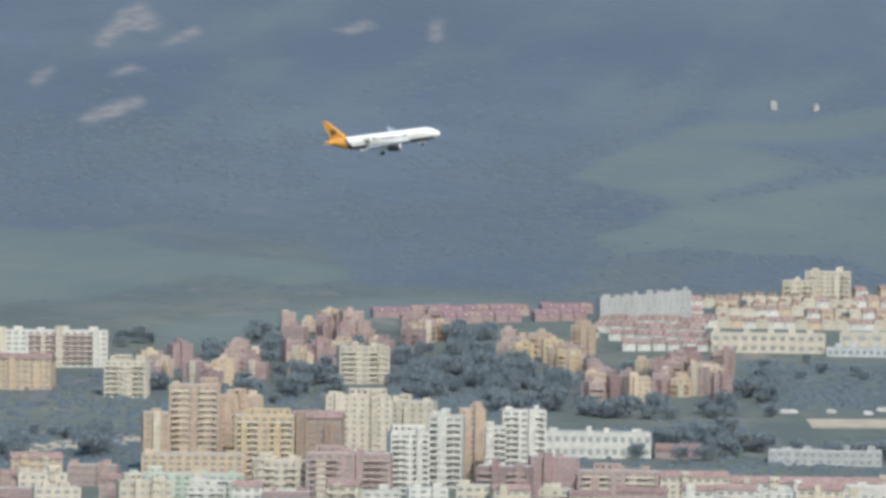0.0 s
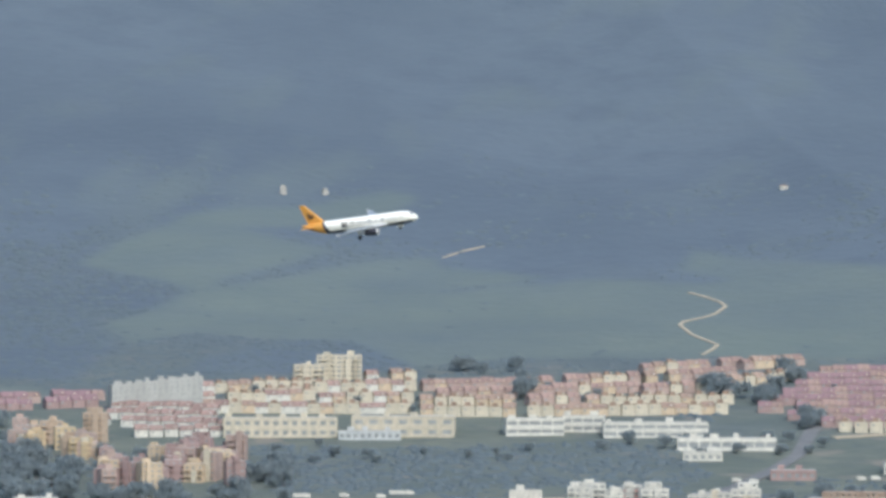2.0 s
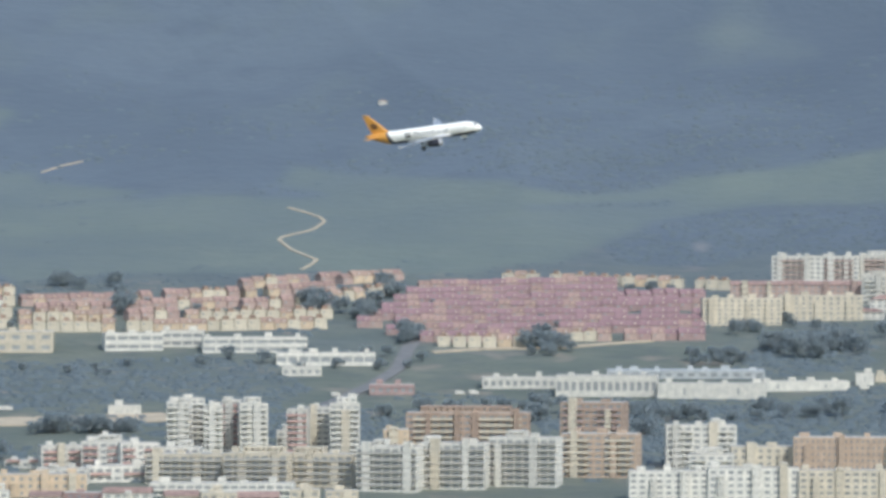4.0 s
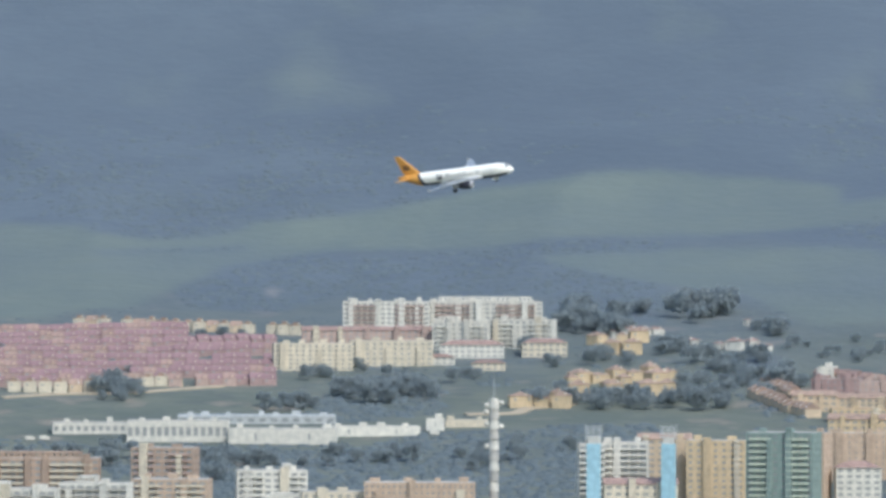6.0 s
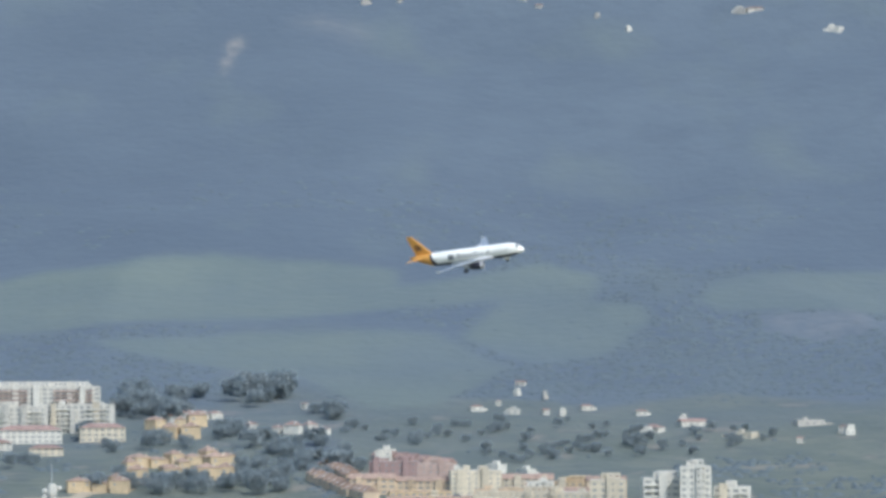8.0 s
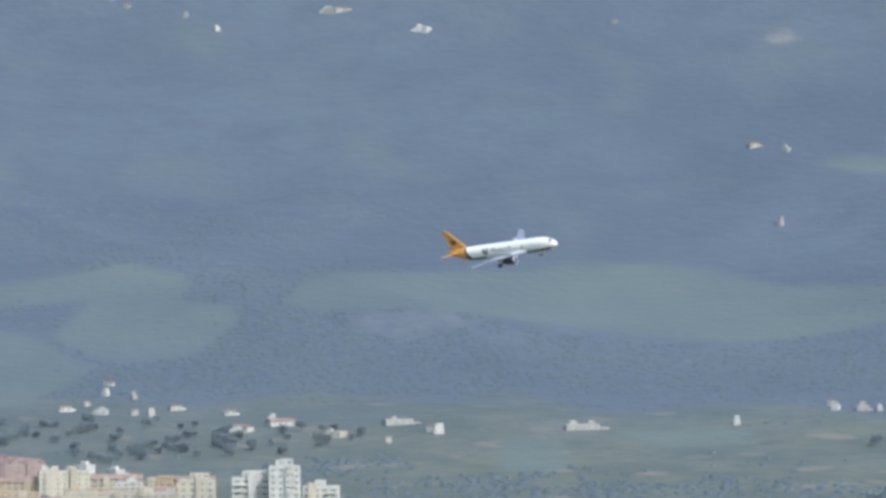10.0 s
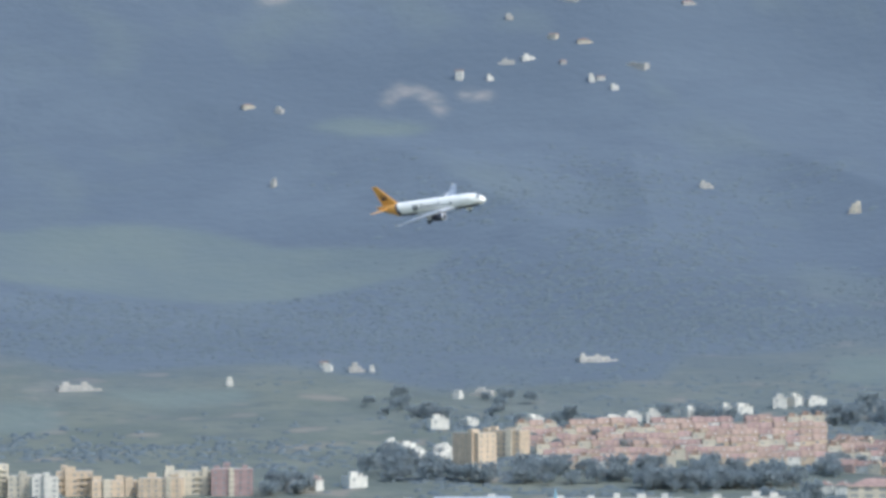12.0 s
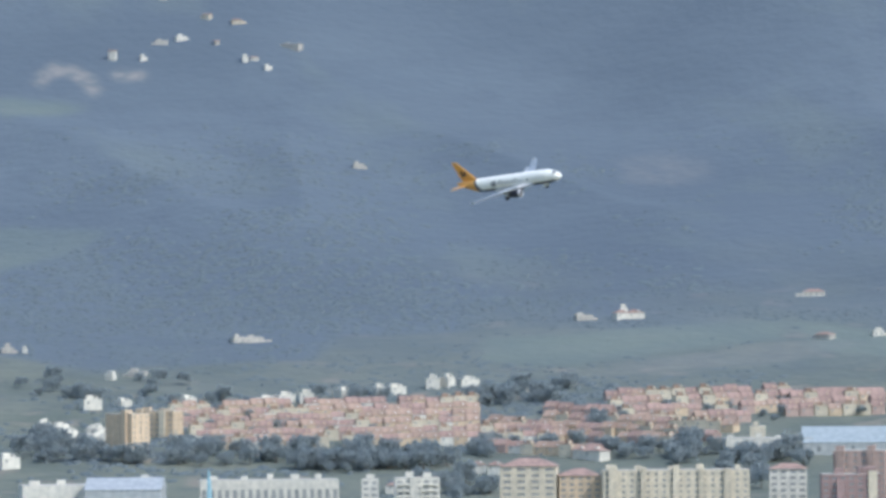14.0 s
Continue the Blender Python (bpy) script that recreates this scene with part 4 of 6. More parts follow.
# grey walls on some houses stand in for haze over tan ones
cottage(6.18, 4668, 9.8, 4.8, -15, CONCRETE, "grey stone", "flat", True)
cottage(6.39, 4670, 8.0, 3.0, 10, CONCRETE, "grey stone", "gable", True)
cottage(7.25, 4626, 13.2, 4.3, 0, WHITE, "white", "flat", True)
cottage(11.00, 4350, 9.1, 3.7, 20, CREAM, "cream", "hip", True)
cottage(11.33, 4338, 6.5, 3.0, -30, CONCRETE, "grey stone", "flat", True)
cottage(13.38, 4420, 6.3, 8.5, -15, WHITE, "white", "gable", True)
cottage(13.74, 4418, 5.9, 3.0, 10, WHITE, "white", "flat", True)
cottage(13.94, 4452, 11.0, 3.4, 0, CONCRETE, "haze-greyed", "flat", True)
cottage(14.17, 4460, 10.1, 3.4, 20, WHITE, "white", "flat", True)
cottage(14.44, 4510, 7.3, 4.3, -30, CREAM, "cream", "gable", True)
cottage(14.66, 4604, 12.2, 6.3, -15, CONCRETE, "haze-greyed", "flat", True)
cottage(14.80, 4498, 10.2, 3.7, 10, CREAM, "cream", "hip", True)
cottage(13.96, 4558, 6.9, 3.5, 0, CONCRETE, "haze-greyed", "flat", True)
cottage(14.57, 4450, 4.7, 3.0, 20, CONCRETE, "grey stone", "gable", True)
cottage(11.26, 4156, 3.4, 4.6, -30, CONCRETE, "grey stone", "flat", True)
cottage(9.41, 4644, 5.3, 3.0, -15, CONCRETE, "grey stone", "hip", True)
cottage(14.89, 4410, 5.0, 4.2, 10, WHITE, "white", "flat", True)
cottage(14.99, 4414, 6.7, 3.0, 0, WHITE, "white", "gable", True)
cottage(15.15, 4394, 6.3, 3.0, 20, WHITE, "white", "flat", True)
cottage(15.38, 4448, 18.5, 3.4, -30, CONCRETE, "haze-greyed", "flat", True)
cottage(14.64, 4604, 12.2, 5.5, -15, CONCRETE, "haze-greyed", "flat", True)
cottage(16.16, 4134, 8.6, 4.0, 10, CONCRETE, "haze-greyed", "flat", True)
cottage(17.86, 4044, 7.3, 6.9, 0, CREAM, "cream", "flat", True)
cottage(15.99, 4612, 10.5, 3.0, 20, CONCRETE, "grey stone", "hip", True)
cottage(16.06, 4638, 7.9, 4.8, -30, CONCRETE, "grey stone", "flat", True)
cottage(16.31, 4656, 16.7, 3.0, -15, CONCRETE, "haze-greyed", "flat", True)
cottage(19.15, 3540, 4.7, 6.9, 10, WHITE, "white", "flat", False)
cottage(19.26, 3546, 5.4, 4.7, 0, CREAM, "cream", "hip", False)
cottage(18.71, 3528, 12.1, 3.0, 20, CONCRETE, "haze-greyed", "flat", False)
cottage(11.81, 3394, 3.4, 3.0, -30, WHITE, "white", "gable", False)
cottage(11.87, 3372, 5.1, 3.0, -15, WHITE, "white", "flat", False)
cottage(12.19, 3368, 8.3, 3.0, 10, CONCRETE, "haze-greyed", "flat", False)
cottage(12.38, 3364, 3.4, 3.0, 0, WHITE, "white", "flat", False)
cottage(14.90, 3418, 21.4, 3.0, 20, CONCRETE, "haze-greyed", "flat", False)
cottage(13.32, 3232, 5.5, 3.0, -30, WHITE, "white", "flat", False)
cottage(13.63, 3244, 11.0, 3.0, -15, CONCRETE, "haze-greyed", "flat", False)
cottage(10.77, 3296, 4.3, 3.0, 10, WHITE, "white", "flat", False)
cottage(21.29, 3654, 16.0, 3.4, 0, WHITE, "white red-roofed", "hip", False)
cottage(22.02, 3428, 7.8, 3.3, 20, WHITE, "white", "flat", False)
cottage(21.38, 3414, 11.6, 3.0, -30, CONCRETE, "grey stone", "hip", False)
cottage(3.58, 3384, 8.3, 3.0, -15, WHITE, "white", "flat", False)
cottage(3.97, 3382, 4.2, 3.0, 10, WHITE, "white", "gable", False)
cottage(4.16, 3374, 4.2, 3.0, 0, WHITE, "white", "flat", False)
cottage(4.44, 3402, 8.4, 3.0, 20, WHITE, "white", "hip", False)
cottage(3.62, 3486, 3.4, 3.1, -30, WHITE, "white", "flat", False)
cottage(3.67, 3550, 6.7, 3.0, -15, WHITE, "white", "gable", False)
cottage(3.19, 3400, 8.4, 3.0, 10, WHITE, "white red-roofed", "hip", False)
cottage(3.43, 3426, 3.6, 3.0, 0, WHITE, "white", "hip", False)
cottage(3.97, 3450, 3.4, 3.0, 20, CONCRETE, "haze-greyed", "flat", False)
cottage(5.14, 3286, 12.5, 3.0, -30, WHITE, "white red-roofed", "hip", False)
cottage(5.09, 3270, 6.8, 3.0, -15, WHITE, "white", "flat", False)
cottage(5.05, 3376, 7.6, 3.0, 10, WHITE, "white red-roofed", "hip", False)
cottage(5.51, 3332, 5.0, 3.9, 0, WHITE, "white", "flat", False)
cottage(5.64, 3316, 17.0, 3.0, 20, WHITE, "white", "gable", False)
cottage(6.15, 3254, 17.3, 3.2, -30, CREAM, "cream", "flat", False)
cottage(7.31, 3270, 5.6, 4.8, -15, WHITE, "white", "hip", False)
cottage(7.40, 3264, 6.2, 3.8, 10, WHITE, "white", "flat", False)
cottage(6.83, 3224, 3.7, 3.0, 0, WHITE, "white", "gable", False)
cottage(6.96, 3314, 18.9, 3.0, 20, CONCRETE, "haze-greyed", "flat", False)
cottage(1.22, 3422, 3.4, 4.0, -30, WHITE, "white", "hip", False)
cottage(1.57, 3410, 3.4, 3.0, -15, WHITE, "white", "flat", False)
cottage(9.03, 3276, 21.8, 3.0, 10, CONCRETE, "haze-greyed", "flat", False)
cottage(6.17, 4670, 8.8, 4.4, 0, WHITE, "white", "flat", True)
cottage(6.33, 4670, 9.8, 3.3, 20, WHITE, "white", "hip", True)
cottage(7.23, 4626, 12.3, 3.6, -30, WHITE, "white", "flat", True)
cottage(3.90, 4688, 6.2, 3.0, -15, CONCRETE, "grey stone", "gable", True)
cottage(1.94, 4720, 7.6, 4.0, 10, CONCRETE, "grey stone", "flat", True)
cottage(2.33, 4722, 4.5, 3.0, 0, CONCRETE, "grey stone", "hip", True)
cottage(4.93, 4638, 4.4, 3.0, 20, WHITE, "white", "flat", True)
cottage(3.70, 4704, 9.8, 3.0, -30, CONCRETE, "grey stone", "gable", True)
cottage(4.56, 4662, 3.6, 3.0, -15, CONCRETE, "grey stone", "flat", True)
cottage(-7.72, 4128, 6.6, 3.0, 10, WHITE, "white", "hip", True)
cottage(-13.38, 4102, 5.1, 5.3, 0, CONCRETE, "grey stone", "flat", True)
cottage(-12.90, 4112, 4.7, 3.1, 20, CONCRETE, "haze-greyed", "flat", True)

# eastern estate
street([PEACHH, YELLOWH, PEACHH, WHITET, PINKH], 14.003, 3066, 17.516, 3099, group="terracotta terraces")
street([PEACHH, YELLOWH, PEACHH, WHITET, PINKH], 14.079, 3037, 17.515, 3067, group="terracotta terraces")
street([PEACHH, YELLOWH, PEACHH, WHITET, PINKH], 14.155, 3010, 17.514, 3036, group="terracotta terraces")
street([PEACHH, YELLOWH, PEACHH, WHITET, PINKH], 14.231, 2979, 17.514, 3005, group="terracotta terraces")
street([PEACHH, YELLOWH, PEACHH, WHITET, PINKH], 14.307, 2945, 18.472, 2961, group="terracotta terraces")
street([PEACHH, YELLOWH, PEACHH, WHITET, PINKH], 14.383, 2908, 18.471, 2924, group="terracotta terraces")
street([PEACHH, YELLOWH, PEACHH, WHITET, PINKH], 17.449, 2967, 18.854, 2919, group="terracotta terraces")
street([PEACHH, YELLOWH, PEACHH, WHITET, PINKH], 17.578, 3002, 18.727, 2965, group="terracotta terraces")
street([PEACHH, YELLOWH, PEACHH, WHITET, PINKH], 17.512, 2887, 18.853, 2851, group="terracotta terraces")
street([PINKH, PINKH, PEACHH, PINKH, YELLOWH], 18.794, 3110, 21.026, 3137, group="pink east terraces")
street([PINKH, PINKH, PEACHH, PINKH, YELLOWH], 18.985, 3075, 22.093, 3124, group="pink east terraces")
street([PINKH, PINKH, PEACHH, PINKH, YELLOWH], 19.112, 3041, 22.092, 3083, group="pink east terraces")
street([PINKH, PINKH, PEACHH, PINKH, YELLOWH], 19.302, 3005, 20.578, 3021, group="pink east terraces")
street([PINKH, PINKH, PEACHH, PINKH, YELLOWH], 21.025, 3098, 22.093, 3109, group="pink east terraces")
street([PINKH, PINKH, PEACHH, PINKH, YELLOWH], 18.218, 3061, 18.984, 3041, group="pink east terraces")
street([WHITEH], 13.048, 3085, 13.621, 3099, group="white crest houses east", gap=1.5)
street([WHITEH], 14.003, 3099, 14.514, 3115, group="white crest houses east", gap=1.5)
street([WHITEH], 14.577, 3109, 15.663, 3117, group="white crest houses east", gap=1.5)
street([WHITEH], 15.918, 3131, 16.686, 3155, group="white crest houses east", gap=1.5)
street([WHITEH], 16.878, 3176, 17.517, 3191, group="white crest houses east", gap=1.5)
street([WHITEH], 17.773, 3169, 18.220, 3161, group="white crest houses east", gap=1.5)
street([WHITEH], 12.475, 2993, 13.173, 2914, group="white lane houses", gap=0.5)
street([WHITEH], 13.046, 2987, 13.300, 2902, group="white lane houses", gap=0.5)
building(13.427, 2880, 19.3, 23.4, 16, -40, PEACH, label="orange apartment block with blank end wall", solid=0.85)
building(13.826, 2972, 24.9, 14.9, 14, -25, PEACH, label="orange apartment row in the town", solid=0.6)
building(19.726, 2530, 73.1, 29.8, 16, 5, CREAM, bays=18, label="long cream apartment slab with dark windows", solid=0.62)
building(15.128, 2480, 67.8, 31.4, 16, 2, WHITE, floors=2, bays=18, label="long low white building with square windows", name="school", category="school", solid=0.5)
building(12.851, 2470, 44.1, 30.9, 24, 5, WHITE, floors=1, bays=3, label="white industrial hall in the town", name="warehouse", category="warehouse", solid=0.9)
building(13.471, 2450, 36.9, 31.1, 26, -6, METAL, floors=1, bays=3, label="pale metal warehouse with low pitched roof", name="warehouse", category="warehouse", roof="gable", roofmat=METAL, solid=0.9)
building(13.757, 2490, 9.7, 32.1, 10, 0, WHITE, label="small white house block")
building(16.799, 2500, 21.8, 29.8, 14, 3, WHITE, label="white apartment block with terraces", balcony=WHITE)
building(16.262, 2520, 8.4, 27.3, 10, 0, WHITE, label="small white house block")
building(18.051, 2540, 28.3, 31.1, 18, -4, CREAM, label="cream school with a broad red roof", roof="hip", bays=4, name="school", category="school")
building(18.642, 2540, 21.3, 26.3, 16, 4, PEACH, label="cream house with red roof", roof="hip", name="villa", category="house")
building(20.782, 2867, 49.6, 8.6, 30, 4, WHITE, floors=1, bays=3, label="white industrial hall with pale roof", name="warehouse", category="warehouse", solid=0.9)
building(21.720, 2864, 57.5, 7.0, 40, 0, METAL, floors=1, bays=3, label="large hall with curved blue metal roof", name="warehouse", category="warehouse", roof="gable", roofmat=BLUEROOF, solid=0.9)
building(20.649, 2932, 8.8, 7.8, 8, 0, CREAM, label="small cream block in the town", solid=0.9)
building(21.788, 2520, 26.2, 40.3, 16, -6, PINK, label="pink and cream apartment block", solid=0.6)
building(21.699, 2460, 28.8, 34.7, 16, 4, BRICK, label="red brick apartment block")
building(20.986, 2560, 18.9, 28.1, 12, 0, WHITE, label="small white houses with red roofs", roof="hip", name="villa", category="house")
street([WHITER], 17.382, 2790, 17.766, 2780, group="east low houses", gap=1.0)
street([WHITER], 18.534, 2853, 18.853, 2837, group="east low houses", gap=1.0)
street([WHITER], 16.167, 2713, 16.933, 2700, group="east low houses", gap=1.0)


def lattice_mast(b, r, width, height, label):
    """A round concrete telecom mast of stacked drums, with dishes on arms."""
    ob = thing("telecom_mast", Matrix.Translation(polar(b, r)), label, "mast")
    step = height / 12
    for k in range(12):
        bm = bmesh.new()
        bmesh.ops.create_cone(bm, cap_ends=True, segments=16, radius1=width * 0.5, radius2=width * 0.46, depth=step * 0.86, matrix=pose(0, 0, step * (k + 0.5)))
        bmesh.ops.create_cone(bm, cap_ends=True, segments=16, radius1=width * 0.34, radius2=width * 0.34, depth=step * 0.2, matrix=pose(0, 0, step * (k + 1)))
        part("drum", bm, WHITE if k % 2 else CONCRETE, ob)
    bm = bmesh.new()
    bmesh.ops.create_cone(bm, cap_ends=True, segments=8, radius1=0.25, radius2=0.08, depth=10, matrix=pose(0, 0, height + 5))
    part("antenna", bm, METAL, ob)
    for k, (z, s) in enumerate(((0.95, -1), (0.9, -1), (0.8, -1), (0.78, 1), (0.62, -1), (0.97, 1))):
        bm = bmesh.new()
        bmesh.ops.create_cone(bm, cap_ends=True, segments=14, radius1=1.3, radius2=0.5, depth=0.8, matrix=pose(s * width * 0.72, -0.8, height * z, 90))
        box(bm, min(0, s * width * 0.7), max(0, s * width * 0.7), -0.15, 0.15, height * z - 0.15, height * z + 0.15)
        part("dish", bm, WHITE, ob)


lattice_mast(-1.616, 2500, 5.0, 61.4, "white concrete telecom mast with dishes")


def floodlight(b, r, width, height):
    ob = thing("floodlight_tower", Matrix.Translation(polar(b, r)) @ pose(0, 0, 0, 0, 0, -b), "sky-blue floodlight tower with a grey lamp frame", "floodlight", "floodlights")
    w, top = width / 2, height - 9
    part("pillar", boxes((-w, w, -w, w, -4, top)), CYAN, ob)
    part("head", boxes((-w * 0.8, w * 0.8, -1, 1, top, top + 3)), CONCRETE, ob)
    bars = bmesh.new()
    for k in range(4):
        box(bars, -4, 4, -0.5, 0.3, top + 2.5 + k * 1.8, top + 2.8 + k * 1.8)
    for x in (-3.9, -1.3, 1.3, 3.9):
        box(bars, x - 0.12, x + 0.12, -0.3, 0.3, top + 2, top + 9)
    part("lamp_frame", bars, METAL, ob)
    lamp = part("lamp", boxes((-0.5, 0.5, -0.9, -0.45, 0, 0.8)), METAL, ob, m=pose(-2.6, 0, top + 3))
    for k in range(1, 9):
        share(lamp, pose(-2.6 + 2.6 * (k % 3), 0, top + 3 + 1.8 * (k // 3)))


floodlight(-0.488, 2420, 6.8, 56.3)
floodlight(0.358, 2420, 7.0, 56.3)


def sail(b, r, width, height):
    """A tall pale-blue curved blade on a plinth."""
    ob = thing("sail_sculpture", Matrix.Translation(polar(b, r)) @ pose(0, 0, 0, 0, 0, -b), "tall pale blue sail-shaped sculpture", "sculpture")
    bm, rows = bmesh.new(), []
    for k in range(13):
        t = k / 12
        half = width / 2 * (1 - t) ** 0.6 + 0.1
        c = width * 0.25 * math.sin(t * 2.2)
        rows.append([bm.verts.new((c + x, y, height * t)) for x, y in ((-half, 0), (0, -0.6 * (1 - t) - 0.1), (half, 0), (0, 0.6 * (1 - t) + 0.1))])
    for p, q in zip(rows, rows[1:]):
        for i in range(4):
            bm.faces.new((p[i], p[(i + 1) % 4], q[(i + 1) % 4], q[i]))
    part("blade", bm, CYAN, ob)
    part("plinth", boxes((-width, width, -2, 2, -3, 0.4)), CONCRETE, ob)


sail(14.417, 2430, 4.9, 43.2)


def van(b, r, turn, label="white delivery van parked by a fence"):
    ob = thing("van", Matrix.Translation(polar(b, r, 0.1)) @ pose(0, 0, 0, 0, 0, -b + turn), label, "van", "parked vans")
    part("body", boxes((-2.6, 1.2, -1, 1, 0.35, 2.5)), WHITE, ob)
    part("cab", boxes((1.2, 2.7, -0.95, 0.95, 0.35, 1.9, 0.12)), WHITE, ob)
    part("windscreen", boxes((2.0, 2.62, -0.8, 0.8, 1.3, 1.93)), GLAZING, ob)
    for x in (-1.7, 1.8):
        for y in (-0.95, 0.95):
            bm = bmesh.new()
            bmesh.ops.create_cone(bm, cap_ends=True, segments=12, radius1=0.38, radius2=0.38, depth=0.25, matrix=pose(x, y, 0.38, 90))
            part("wheel", bm, GLAZING, ob)


van(-13.215, 2779, 0)
van(-13.125, 2779, 5)
van(-12.691, 2782, 0)
van(-12.275, 2778, 0)
van(-12.129, 2793, 0)
van(-12.039, 2793, 0)
van(-11.956, 2793, 3)
van(-8.257, 2851, 8, "white van on a yard")
van(-8.066, 2846, 8, "white van on a yard")
van(-6.854, 2860, 8, "white van on a yard")
van(-6.694, 2863, 8, "white van on a yard")
van(-2.286, 2885, 8, "white van on a yard")
building(-10.640, 2769, 17.9, 4.8, 10, 0, WHITE, floors=1, bays=6, label="long white shed beside bare earth", name="shed", category="shed", solid=0.9)
building(4.077, 2994, 36.8, 4.6, 12, 0, CREAM, label="cream row with terracotta roof tiles", roof="gable", roofmat=TERRACOTTA)
street([PINKH, PEACHH, YELLOWH, PEACHH], 18.217, 3020, 20.386, 2971, group="pink east terraces")
street([PINKH, PEACHH, YELLOWH, PEACHH], 18.472, 2973, 20.130, 2921, group="pink east terraces")
street([PINKH, PEACHH, YELLOWH, PEACHH], 19.046, 2918, 19.811, 2889, group="pink east terraces")
street([PINKH, PEACHH, YELLOWH, PEACHH], 20.960, 3045, 22.091, 3053, group="pink east terraces")
street([WHITER], 19.072, 3527, 19.365, 3540, gap=1.0, group="valley houses")


def frontage():
    """Low mixed blocks along the near edge of the town."""
    rnd = random.Random(12)
    b = -23.0
    while b < -8.0:
        mat, word, roof = rnd.choice(((WHITE, "white", "flat"), (PINK, "pink", "gable"), (CREAM, "cream", "flat"), (BRICK, "red brick", "flat"), (CREAM, "cream", "gable"), (WHITE, "white", "gable")))
        wide = rnd.uniform(12, 26)
        building(b, rnd.uniform(2290, 2335), wide, rnd.uniform(6, 10.5), 12, rnd.uniform(-12, 12), mat, label="low %s housing block on the near edge of town" % word, roof=roof, balcony=mat if rnd.random() < 0.4 else None, group="near frontage")
        b += math.degrees((wide + rnd.uniform(1, 5)) / 2310)


frontage()

# eastern slope blocks
building(2.585, 2690, 49.5, 25.6, 16, 3, TAN, bays=14, label="long tan housing slab with a plain wall", solid=0.8)
building(3.667, 2680, 55.3, 24.4, 16, 3, TAN, bays=16, label="long tan housing slab with a plain wall", solid=0.8)
building(2.633, 2740, 45.9, 27.6, 14, -4, OCHRE, label="ochre apartment row with roof windows", roof="gable", roofmat=TERRACOTTA)
building(3.384, 2760, 29.0, 27.1, 14, 5, CREAM, label="cream apartment block with flat roof", solid=0.6)
building(4.112, 2740, 44.3, 32.4, 14, -5, CREAM, label="cream apartment block with dark windows", solid=0.6)
building(3.174, 2995, 30.1, 14.3, 12, 8, CREAM, label="yellow cream house block with white walls", solid=0.7)
building(2.234, 3043, 28.9, 13.5, 12, -8, BRICK, label="red house block beside white houses", solid=0.7)
building(2.696, 3042, 23.8, 11.8, 12, 4, PINK, label="pink house block with small windows", solid=0.7)
building(3.899, 2983, 16.0, 9.2, 10, 0, WHITE, label="small white house with flat roof", solid=0.7)
building(2.122, 3128, 10.5, 8.4, 10, 0, WHITE, label="small white house with flat roof", solid=0.7)
building(4.509, 2650, 29.6, 30.3, 12, 0, WHITE, label="white house with dark balcony openings", balcony=WHITE)
building(6.917, 2800, 18.7, 13.9, 14, -10, PEACH, label="peach apartment block above dark trees", solid=0.65, balcony=PEACH)
building(7.392, 2794, 28.1, 15.6, 14, 6, WHITE, label="white apartment block above dark trees", solid=0.65, balcony=None)
building(7.798, 2788, 11.8, 13.6, 14, 0, CREAM, label="cream apartment block above dark trees", solid=0.65, balcony=None)
building(8.090, 2800, 18.1, 17.7, 14, 12, CREAM, label="cream apartment block above dark trees", solid=0.65, balcony=CREAM)
building(8.420, 2794, 15.6, 11.9, 14, -10, CREAM, label="cream apartment block above dark trees", solid=0.65, balcony=None)
building(8.684, 2788, 14.6, 11.8, 14, 6, WHITE, label="white apartment block above dark trees", solid=0.65, balcony=None)
building(9.012, 2800, 20.0, 13.3, 14, 0, PEACH, label="peach apartment block above dark trees", solid=0.65, balcony=PEACH)
building(9.464, 2794, 25.6, 8.8, 14, 12, PEACH, label="orange apartment block above dark trees", solid=0.65, balcony=None)
building(9.967, 2788, 23.6, 10.5, 14, -10, PEACH, label="peach apartment block above dark trees", solid=0.65, balcony=None)
building(10.305, 2800, 26.9, 12.6, 14, 6, CREAM, label="cream apartment block above dark trees", solid=0.65, balcony=CREAM)
building(10.787, 2794, 22.8, 14.3, 14, 0, BRICK, label="red brick apartment block above dark trees", solid=0.65, balcony=None)
street([WHITER, WHITEH], 11.436, 2804, 12.331, 2828, gap=2.0, group="white lane houses")


